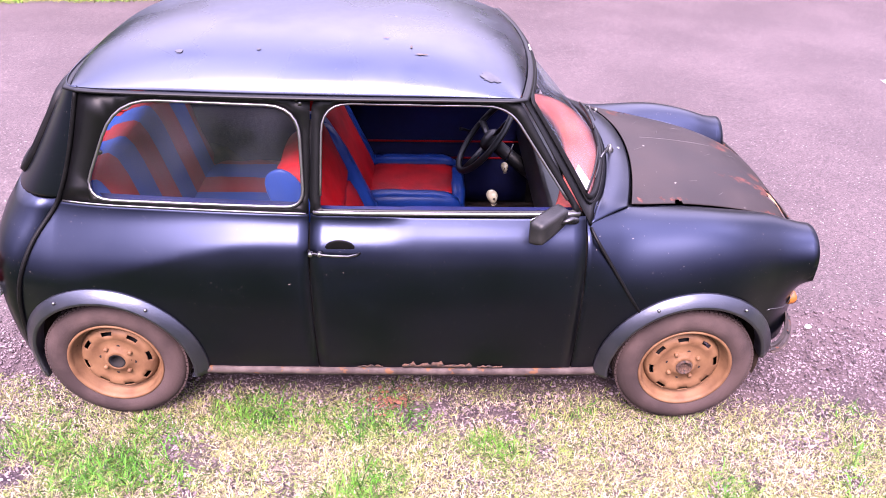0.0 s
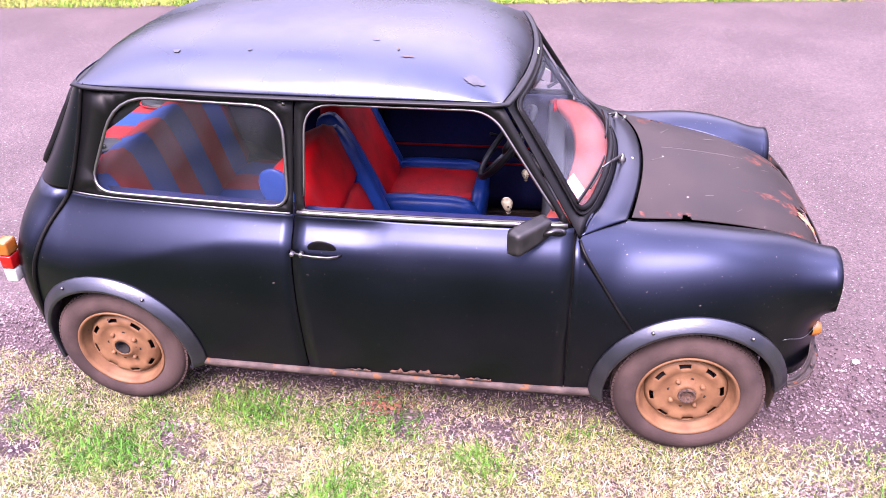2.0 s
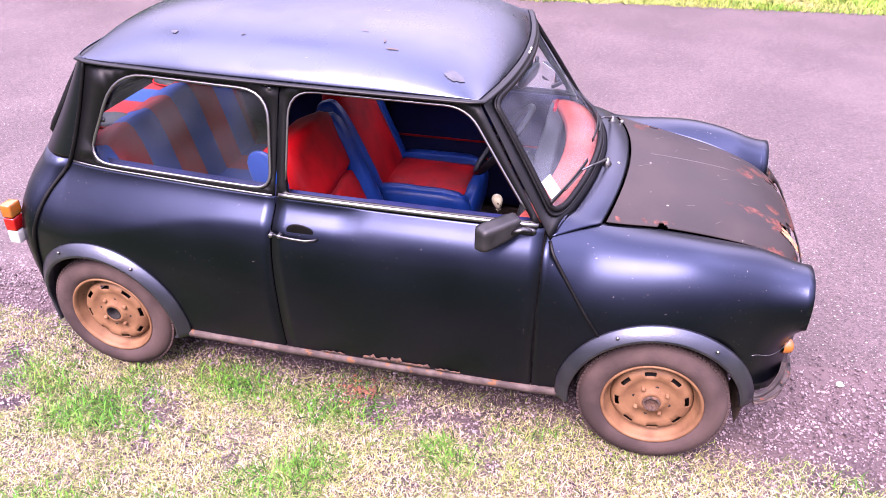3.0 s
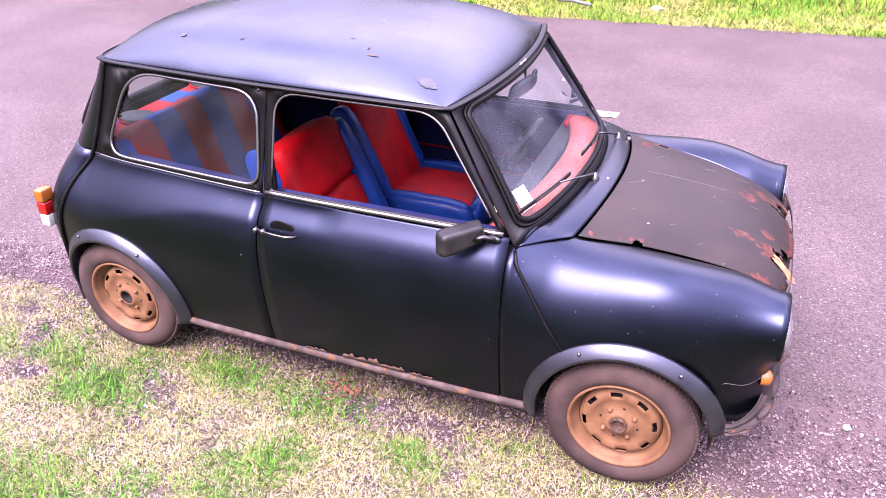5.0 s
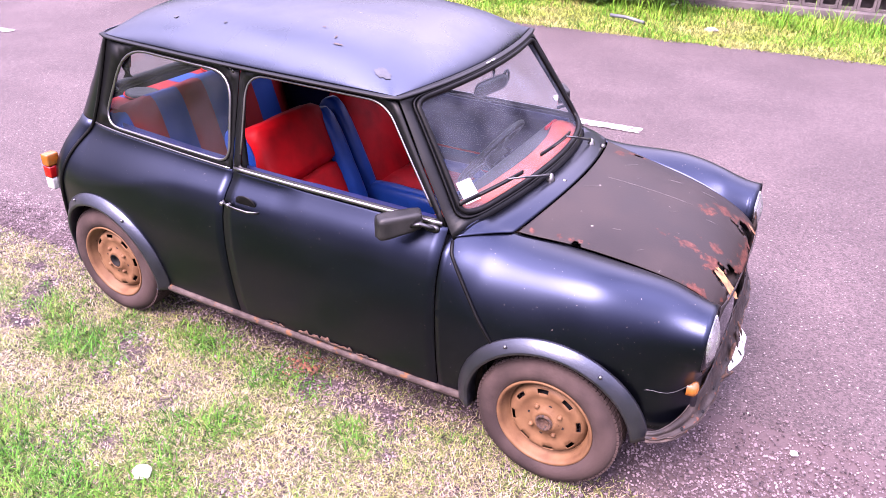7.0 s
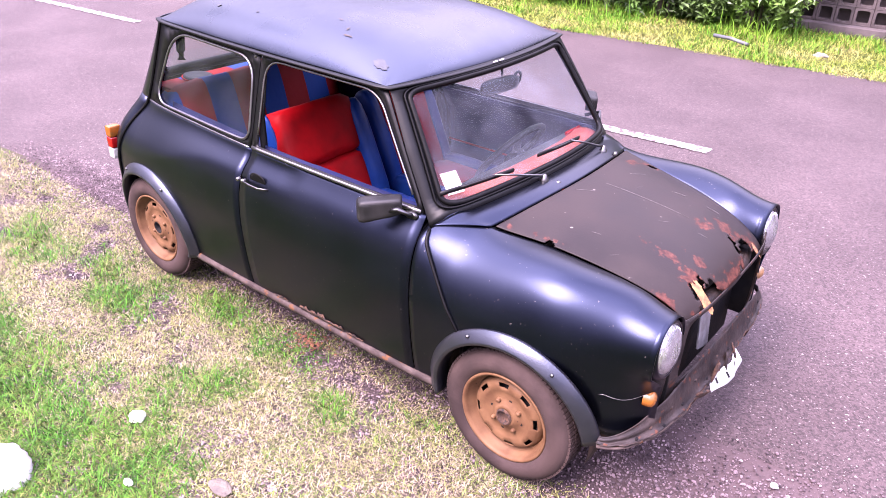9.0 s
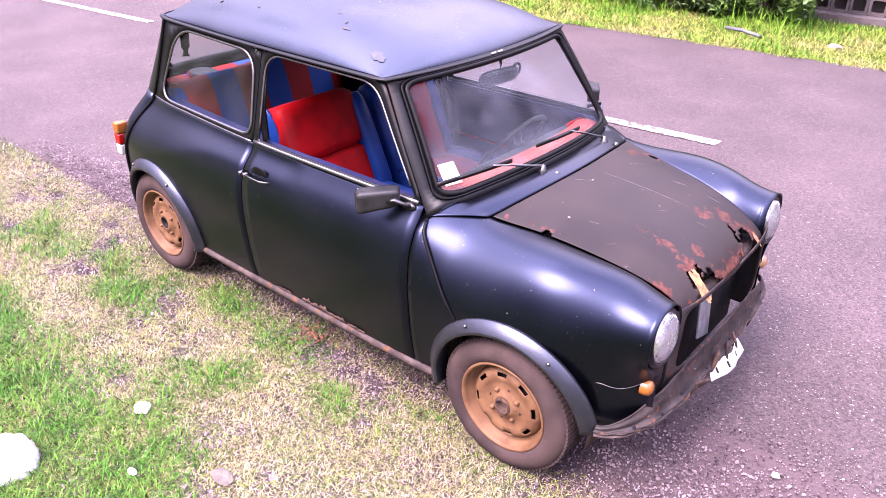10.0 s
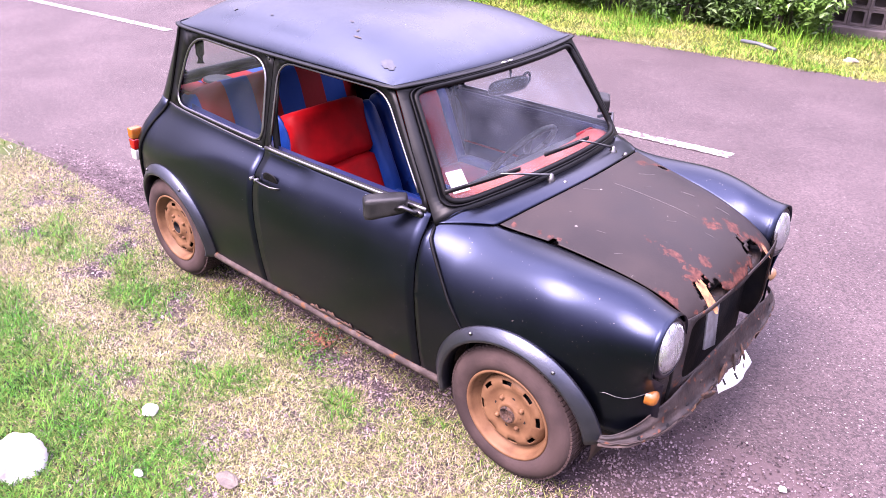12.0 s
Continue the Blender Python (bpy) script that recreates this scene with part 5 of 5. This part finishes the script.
def skull(name, centre, s, turn, parent, label):
    """A small moulded skull ornament."""
    m = Matrix.Translation(centre) @ Matrix.Rotation(turn, 4, "Z") @ Matrix.Scale(s, 4)
    bm = bmesh.new()
    bmesh.ops.create_uvsphere(bm, u_segments=24, v_segments=18, radius=0.5)
    for v in bm.verts:
        x, y, z = v.co
        if z < -0.05:
            x, y = x * (1 - 0.35 * min(1, -z * 1.6)), y * (1 - 0.25 * min(1, -z * 1.6))
            x += 0.16 * min(1, -z * 2)
            z *= 1.35
        v.co = m @ Vector((x * 1.1, y * 0.86, z))
    ob = part(name, bm, BONE, parent, label)
    for k in (-1, 1):
        part("eye_socket", soft_box_bm(0.14, 0.22, 0.22, 2.2, 8, m @ Matrix.Translation((0.45, k * 0.17, -0.06))), BONE_DARK, ob)
    part("nose_hollow", soft_box_bm(0.10, 0.10, 0.14, 2.2, 6, m @ Matrix.Translation((0.50, 0, -0.27))), BONE_DARK, ob)
    part("jaw", soft_box_bm(0.34, 0.40, 0.16, 3, 8, m @ Matrix.Translation((0.26, 0, -0.72))), BONE, ob)
    part("mouth_line", box_bm(0.10, 0.455, -0.2, 0.2, -0.655, -0.60, m), BONE_DARK, ob)
    return ob


part("gear_lever", tube_bm([(0.42, 0.06, 0.215), (0.40, 0.06, 0.35), (0.365, 0.06, 0.50), (0.357, 0.06, 0.54)], 0.006, 8), SILVER, car, "thin gear lever")
skull("gear_knob", (0.356, 0.06, 0.562), 0.050, radians(-50), car, "ivory skull-shaped gear knob")
part("key_chain", tube_bm([(0.45, YC + 0.21, 0.72), (0.44, YC + 0.212, 0.68), (0.425, YC + 0.212, 0.64)], 0.003, 5), SILVER, car)
skull("key_fob", (0.42, YC + 0.212, 0.615), 0.036, radians(-70), car, "small yellowed skull key fob")
part("rear_view_mirror", soft_box_bm(0.03, 0.20, 0.06, 4, 10, Matrix.Translation((0.455, YC + 0.0, 1.112)) @ Matrix.Rotation(radians(-10), 4, "Z") @ Matrix.Rotation(radians(12), 4, "Y")), BLACK_PLASTIC, car, "black interior mirror")
part("mirror_arm", tube_bm([(0.46, YC, 1.13), (0.462, YC, 1.16), (0.455, YC, 1.205)], 0.005, 6), BLACK_PLASTIC, car)
part("mirror_ornament", tube_bm([(0.47 + 0.0, YC + 0.095 + 0.022 * math.cos(k * math.tau / 20), 1.125 + 0.022 * math.sin(k * math.tau / 20)) for k in range(20)], 0.006, 6, True), BLACK_PLASTIC, car, "round ornament on the interior mirror")
# tunnel and clutter on the floor
part("tunnel", soft_box_bm(1.1, 0.2, 0.12, 5, 12, Matrix.Translation((0.1, YC, 0.23))), CARPET, car)
part("rear_wiper_strap", tube_bm([(-1.02, YC - 0.40, 1.12), (-1.06, YC - 0.38, 1.04), (-1.05, YC - 0.39, 1.0)], 0.012, 6, flat=(0.02, 0.006)), BLACK_PLASTIC, car)
latch_m = Matrix.Translation((-0.985, YC - green_y(-0.985, 1.0) + 0.008, 1.0))
part("window_catch", soft_box_bm(0.05, 0.012, 0.02, 3, 8, latch_m), SILVER, car, "small metal window catch")

# ---- verge: gravel, grass, stones ----
def strewn(name, count, place, shape, material, label, category, seed):
    """Many small pieces joined in one mesh: place(rng) gives a spot and size or None, shape a unit mesh."""
    rng = random.Random(seed)
    sv, sf = shape
    verts, faces = [], []
    for _ in range(count):
        p = place(rng)
        if p is None:
            continue
        x, y, z, s, flat = p
        m = Euler((rng.uniform(-0.5, 0.5), rng.uniform(-0.5, 0.5), rng.uniform(0, 6.28))).to_matrix()
        sx, sy, sz = s * rng.uniform(0.7, 1.3), s * rng.uniform(0.6, 1.1), s * flat * rng.uniform(0.6, 1.1)
        o = len(verts)
        for v in sv:
            w = m @ Vector((v[0] * sx, v[1] * sy, v[2] * sz))
            verts.append((x + w.x, y + w.y, z + w.z))
        faces += [tuple(i + o for i in f) for f in sf]
    me = bpy.data.meshes.new(name)
    me.from_pydata(verts, [], faces)
    me.materials.append(material)
    return tagged(new(name, me), label, category, kind="stuff")


bm = bmesh.new()
bmesh.ops.create_icosphere(bm, subdivisions=1, radius=1)
for v in bm.verts:
    v.co *= 1 + 0.35 * noise.noise(v.co * 2.3 + Vector((3, 1, 7)))
PEBBLE = ([tuple(v.co) for v in bm.verts], [tuple(v.index for v in f.verts) for f in bm.faces])
bm.free()
GRAVEL = mat("violet_grey_gravel", (0.058, 0.042, 0.046), 0.9, color2=(0.125, 0.095, 0.100), scale=9, island=0.8, spec=0.15)


def bare_at(x, y):
    return noise.noise(Vector((x * 3.1, y * 3.9, 11))) + 0.5 * noise.noise(Vector((x * 9, y * 11, 13)))


def gravel_place(r):
    x = r.uniform(-3.4, 3.4)
    if abs(x) > 2.5 + 0.9 * r.random():
        return None
    off = r.gauss(-0.30, 0.19) - 0.10 * x
    if off < -1.1 or off > 0.25:
        return None
    s = abs(r.gauss(0.0013, 0.0019)) + 0.0013
    return x, road_y(x, off), -0.006 + s * 0.3 + (0.006 if off > -0.12 else 0), s, 0.75


def verge_stone_place(r):
    x = r.uniform(-2.5, 2.4)
    y = r.uniform(-2.0, -0.6)
    if bare_at(x, y) < 0.12 + 0.2 * r.random():
        return None
    s = abs(r.gauss(0.0022, 0.0016)) + 0.0015
    return x, y, -0.008 + s * 0.3, s, 0.7


def road_grit(r):
    x, off = r.uniform(-2.5, 4.0), abs(r.gauss(0, 1.0)) - 0.1
    s = abs(r.gauss(0.0024, 0.0012)) + 0.001
    if off > 2.6:
        return None
    return x, road_y(x, off), road_z(off) + s * 0.3, s, 0.7


strewn("gravel", 56000, gravel_place, PEBBLE, GRAVEL, "loose violet-grey gravel along the road's edge", "gravel", 1)
strewn("verge_grit", 45000, verge_stone_place, PEBBLE, GRAVEL, "small stones between the dry grass", "gravel", 2)
strewn("road_grit", 2600, road_grit, PEBBLE, mat("pale_grit", (0.1260, 0.1050, 0.1015), 0.9, color2=(0.0770, 0.0595, 0.0595), scale=9, island=0.5), "pale grit scattered on the asphalt", "gravel", 3)


def green_at(x, y):
    """How green the verge is: lush away from the road, in patches near the car."""
    g = min(1.0, max(0.0, (-1.16 - y - 0.36 * max(0.0, x)) / 0.40)) * 1.0
    for cx, cy, rx, ry in ((-0.55, -0.66, 0.20, 0.10), (-0.88, -0.70, 0.16, 0.10), (-0.10, -0.68, 0.18, 0.13), (-0.06, -0.97, 0.14, 0.10), (-1.75, -0.92, 0.25, 0.12), (-0.95, -0.95, 0.16, 0.08), (1.55, -1.25, 0.25, 0.2), (0.35, -0.80, 0.13, 0.07), (-1.3, -0.8, 0.15, 0.08)):
        d = ((x - cx) / rx) ** 2 + ((y - cy) / ry) ** 2
        g = max(g, 0.47 * math.exp(-d * 0.45))
    return g + 0.50 * noise.noise(Vector((x * 3.2, y * 4, 3))) + 0.22 * noise.noise(Vector((x * 11, y * 11, 5)))


def grass(name, count, area, keep, length, width, material, label, seed, lie=1.0, z0=-0.012):
    """Blades of grass, each a bent strip of its own."""
    r = random.Random(seed)
    verts, faces = [], []
    x0, x1, y0, y1 = area
    for _ in range(count):
        x, y = r.uniform(x0, x1), r.uniform(y0, y1)
        if not keep(x, y, r):
            continue
        a = r.uniform(0, math.tau)
        ln = length * r.uniform(0.45, 1.35)
        wd = width * r.uniform(0.6, 1.3)
        up = ln * r.uniform(0.15, 0.9) / lie
        d = math.sqrt(max(1e-6, ln * ln - min(up, ln * 0.95) ** 2))
        dx, dy = math.cos(a), math.sin(a)
        px, py = -dy * wd / 2, dx * wd / 2
        o = len(verts)
        zz = z0
        verts += [(x - px, y - py, zz), (x + px, y + py, zz),
                  (x + dx * d * 0.5 + px * 0.8, y + dy * d * 0.5 + py * 0.8, zz + up * 0.75), (x + dx * d * 0.5 - px * 0.8, y + dy * d * 0.5 - py * 0.8, zz + up * 0.75),
                  (x + dx * d, y + dy * d, zz + up)]
        faces += [(o, o + 1, o + 2, o + 3), (o + 3, o + 2, o + 4)]
    me = bpy.data.meshes.new(name)
    me.from_pydata(verts, [], faces)
    me.materials.append(material)
    return tagged(new(name, me), label, "grass", kind="stuff")


STRAW = mat("dry_straw", (0.190, 0.157, 0.110), 0.8, color2=(0.146, 0.111, 0.086), scale=3, island=0.85, spec=0.12)
GREEN = mat("green_grass", (0.020, 0.078, 0.006), 0.6, color2=(0.040, 0.092, 0.010), scale=4, island=0.85, spec=0.12)
OLIVE = mat("yellowing_grass", (0.062, 0.093, 0.017), 0.7, color2=(0.108, 0.108, 0.036), scale=4, island=0.85, spec=0.12)
NEAR = (-3.4, 2.6, -2.35, -0.42)


def edge_fade(x, y, r):
    """Grass thins out towards the gravel."""
    if min(x - NEAR[0], NEAR[1] - x, y - NEAR[2]) < 0.35 * r.random():
        return False
    e = -0.44 - 0.07 * x + 0.10 * noise.noise(Vector((x * 3, y * 3, 21)))
    return r.random() < min(1.0, max(0.0, (e - y) / 0.20))


grass("dry_grass", 280000, NEAR, lambda x, y, r: edge_fade(x, y, r) and bare_at(x, y) < 0.18 + 0.45 * r.random() and green_at(x, y) < 0.5 + r.random() * 0.6, 0.021, 0.0029, STRAW, "short dry straw-coloured grass on the verge", 11, 1.5)
grass("yellowing_grass", 250000, NEAR, lambda x, y, r: edge_fade(x, y, r) and bare_at(x, y) < 0.16 + 0.45 * r.random() and green_at(x, y) > r.random() * 0.8 - 0.6, 0.026, 0.0031, OLIVE, "yellow-green grass mixed into the verge", 12, 1.4)
grass("green_grass", 170000, NEAR, lambda x, y, r: edge_fade(x, y, r) and green_at(x, y) > 0.18 + r.random() * 0.5, 0.044, 0.0042, GREEN, "fresh green grass in patches on the verge", 13, 1.15)


def outer_keep(x, y, r):
    """Coarser grass all round the near verge, thinning out with distance."""
    if y > -0.44 - 0.07 * x - 0.2 * r.random() or min(x - NEAR[0], NEAR[1] - x, y - NEAR[2]) > 0.35 * r.random():
        return False
    return noise.noise(Vector((x * 1.3, y * 1.7, 31))) > -0.35 + 0.5 * r.random() - 0.2


OUTER = (-7.5, 7.0, -6.0, -0.4)
grass("outer_dry_grass", 70000, OUTER, outer_keep, 0.045, 0.006, STRAW, "dry grass further along the verge", 14, 1.4)
grass("outer_green_grass", 150000, OUTER, lambda x, y, r: outer_keep(x, y, r) and green_at(x, y) > 0.1 + r.random() * 0.5, 0.055, 0.006, GREEN, "green grass further from the road", 15, 1.2)


# far verge
FAR_OLIVE = mat("lime_roadside_grass", (0.118, 0.148, 0.022), 0.7, color2=(0.185, 0.170, 0.055), scale=2, island=0.6, spec=0.12)
FAR_GREEN = mat("lush_roadside_grass", (0.040, 0.125, 0.006), 0.6, color2=(0.078, 0.155, 0.012), scale=2, island=0.6, spec=0.12)
def far_keep(x, y, r):
    return road_y(x, 5.62) + 0.08 * noise.noise(Vector((x * 3, 0, 0))) < y < road_y(x, 7.75)


FAR = (-8, 6.5, 4.8, 8.3)
grass("far_yellow_grass", 110000, FAR, far_keep, 0.065, 0.007, FAR_OLIVE, "sunlit yellow-green grass on the far verge", 21, 1.3)
grass("far_green_grass", 90000, FAR, lambda x, y, r: far_keep(x, y, r) and noise.noise(Vector((x * 1.1, y * 2, 2))) > -0.15 + 0.3 * r.random() - 0.25 * (y - road_y(x, 6.2)), 0.085, 0.007, FAR_GREEN, "bright green grass on the far verge", 22, 1.0)
grass("far_tall_grass", 22000, (-11, 9, 5.8, 8.4), lambda x, y, r: road_y(x, 6.6) < y < road_y(x, 7.3) and (noise.noise(Vector((x * 1.6, y * 1.2, 2))) > 0.15 or math.dist((x, y), (-0.65, 6.85)) < 0.45), 0.24, 0.009, FAR_GREEN, "tall tufts of grass before the hedge", 23, 0.9)

def leaf_place(r):
    a, d = r.uniform(0, math.tau), abs(r.gauss(0, 0.07))
    return -0.04 + 1.2 * d * math.cos(a), -0.58 + d * math.sin(a), 0.006, r.uniform(0.003, 0.008), 0.3


strewn("dead_leaves", 170, leaf_place, PEBBLE, mat("rusty_leaf_litter", (0.095, 0.032, 0.014), 0.9, color2=(0.06, 0.02, 0.011), scale=30, island=0.5), "rusty brown litter below the door sill", "litter", 9)

# stones on the verge
def stone(name, x, y, sx, sy, sz, seed, label, material):
    bm = bmesh.new()
    bmesh.ops.create_icosphere(bm, subdivisions=4, radius=1)
    for v in bm.verts:
        d = v.co.normalized()
        k = 1 + 0.22 * noise.noise(d * 1.5 + Vector((seed, 0, 0))) + 0.12 * noise.noise(d * 2.8 + Vector((0, seed, 0))) + 0.05 * noise.noise(d * 8 + Vector((0, seed, 4))) + 0.02 * noise.noise(d * 16)
        v.co = Vector((d.x * sx * k, d.y * sy * k, max(-0.25, d.z) * sz * k))
    ob = link_mesh(name, bm, material)
    ob.location = (x, y, 0.004)
    return tagged(ob, label, "stone")


CHALK = mat("white_painted_stone", (0.3920, 0.3822, 0.3724), 0.85, color2=(0.3234, 0.3038, 0.2940), scale=20, bump=0.4, bscale=60)
stone("stone", -0.262, -1.765, 0.092, 0.096, 0.105, 5.7, "white painted boulder lying in green grass", CHALK)
stone("stone", -0.175, -1.315, 0.036, 0.028, 0.018, 8.0, "small white stone in the grass", CHALK)
stone("stone", 0.095, -1.515, 0.022, 0.013, 0.008, 12.0, "small pale stone sunk in the grass", CHALK)
stone("stone", 0.345, -1.33, 0.050, 0.028, 0.003, 17.0, "flat pale stone flush with the soil", mat("pale_flat_stone", (0.080, 0.066, 0.050), 0.9, color2=(0.050, 0.040, 0.034), scale=20, bump=0.4))
stone("stone", 1.78, -0.10, 0.014, 0.012, 0.012, 20.0, "pale pebble on the road's edge", CHALK)
stone("stone", 0.17, 6.35, 0.07, 0.04, 0.03, 23.0, "pale stone in the far verge", mat("dusty_grey_stone", (0.14, 0.13, 0.12), 0.9, color2=(0.09, 0.08, 0.075), scale=14, bump=0.4))
pipe = tube_bm([(-0.95, 6.25, 0.05), (-0.75, 6.19, 0.06), (-0.52, 6.10, 0.045)], 0.02, 10)
tagged(link_mesh("plastic_pipe", pipe, mat("grey_pipe", (0.07, 0.075, 0.08), 0.6, color2=(0.04, 0.045, 0.045), scale=9)), "grey length of pipe lying in the far verge", "pipe")

# ---- hedge and block wall on the far side ----
LEAF_A = mat("dark_hedge_leaf", (0.027, 0.062, 0.013), 0.45, color2=(0.046, 0.086, 0.020), scale=3, island=0.55, spec=0.25)
LEAF_B = mat("light_hedge_leaf", (0.056, 0.128, 0.016), 0.45, color2=(0.088, 0.165, 0.030), scale=3, island=0.4)
BARK = mat("hedge_stem", (0.0315, 0.0210, 0.0158), 0.9, color2=(0.0490, 0.0350, 0.0280), scale=20, bump=0.5)


def bush(x, y, w, d, h, count, leaf, seed, label, size=0.10, low=0.10):
    r = random.Random(seed)
    ob = thing("bush", label, "bush", "hedge along the far verge")
    ob.location = (x, y, 0)
    for k in range(9):
        stem = bmesh.new()
        a = r.uniform(0, math.tau)
        rr = r.uniform(0.15, 0.42)
        tube_bm([(0.1 * math.cos(a), 0.08 * math.sin(a), -0.02), (w * rr * 0.5 * math.cos(a), d * rr * 0.5 * math.sin(a), h * 0.4), (w * rr * math.cos(a), d * rr * math.sin(a), h * 0.85)], [0.022, 0.015, 0.007], 6, bm=stem)
        part("stem", stem, BARK, ob)
    verts, faces = [], []
    clumps = [(r.uniform(-0.5, 0.5) * w, r.uniform(-0.5, 0.5) * d, r.uniform(low, 0.92 * h), r.uniform(0.10, 0.26)) for _ in range(int(w * h * 24))]
    for _ in range(count):
        cx, cy, cz, cr = r.choice(clumps)
        u = Vector((r.gauss(0, 1), r.gauss(0, 1), r.gauss(0, 1))).normalized() * cr * r.uniform(0.55, 1.0)
        p = Vector((cx, cy, cz)) + u
        if p.z < 0.04:
            continue
        ln, wd = size * r.uniform(0.6, 1.3), size * r.uniform(0.28, 0.5)
        m = Euler((r.uniform(-0.9, 0.9), r.uniform(-0.9, 0.9), r.uniform(0, 6.28))).to_matrix()
        o = len(verts)
        for q in ((-0.5, 0, 0), (-0.15, 0.5, 0.10), (0.5, 0, -0.08), (-0.15, -0.5, 0.10)):
            v = p + m @ Vector((q[0] * ln, q[1] * wd, q[2] * ln))
            verts.append(tuple(v))
        faces += [(o, o + 1, o + 2), (o, o + 2, o + 3)]
    me = bpy.data.meshes.new("crown")
    me.from_pydata(verts, [], faces)
    me.materials.append(leaf)
    c = new("crown", me)
    c.parent = ob
    return ob


for i, (x, w, h, lf) in enumerate(((-9.2, 1.8, 2.6, LEAF_B), (-7.6, 1.7, 2.5, LEAF_A), (-6.0, 1.8, 2.7, LEAF_B), (-4.5, 1.7, 2.6, LEAF_A), (-3.1, 1.6, 2.7, LEAF_A), (-1.9, 1.5, 2.6, LEAF_A), (-0.75, 1.4, 2.8, LEAF_B))):
    bush(x, road_y(x, 7.2), w, 0.55, h, 13000, lf, 50 + i, "leafy light green hedge bush beside the wall" if lf is LEAF_B else "dense dark green hedge bush before the wall")
# taller growth behind the wall, seen mirrored in the windscreen
for i, (x, h) in enumerate(((1.3, 3.4), (3.0, 4.0), (4.7, 3.8), (6.5, 4.2))):
    bush(x, road_y(x, 8.6), 2.1, 1.2, h, 7000, LEAF_A if i % 2 else LEAF_B, 70 + i, "tall leafy bush behind the block wall", 0.17)

CONCRETE = mat("weathered_concrete_block", (0.070, 0.056, 0.055), 0.95, color2=(0.040, 0.032, 0.031), scale=5, bump=0.4, bscale=50, obj_random=0.2)
fw = thing("wall_far", "low weathered concrete block wall along the far verge", "wall", kind="structure")
y_wall = 7.62
part("footing", box_bm(-12, 9, -0.02, 0.22, -0.05, 0.098, Matrix.Translation((0, y_wall, 0)) @ Matrix.Rotation(math.atan(SLOPE), 4, "Z"), bevel=0.01), CONCRETE, fw)
part("backing", box_bm(-12, 9, 0.222, 0.30, -0.05, 1.6, Matrix.Translation((0, y_wall, 0)) @ Matrix.Rotation(math.atan(SLOPE), 4, "Z")), CONCRETE, fw)
hole = rounded([(-0.068, -0.072), (0.068, -0.072), (0.068, 0.072), (-0.068, 0.072)], 0.025, 3)
bm = panel_bm([(-0.098, -0.098), (0.098, -0.098), (0.098, 0.098), (-0.098, 0.098)], [hole], lambda u, v: (u, -0.05, v), 0.3)
front = list(bm.faces)
ext = bmesh.ops.extrude_face_region(bm, geom=front)
for v in [g for g in ext["geom"] if isinstance(g, bmesh.types.BMVert)]:
    v.co.y += 0.10
bm.normal_update()
BLOCK = bpy.data.meshes.new("block")
bm.to_mesh(BLOCK)
bm.free()
BLOCK.materials.append(CONCRETE)
for i in range(30):
    for j in range(5):
        ob = new("block", BLOCK)
        ob.parent = fw
        x = -1.2 + i * 0.20
        ob.matrix_local = Matrix.Translation((x, y_wall + SLOPE * x + 0.16, 0.20 + j * 0.20)) @ Matrix.Rotation(math.atan(SLOPE), 4, "Z")
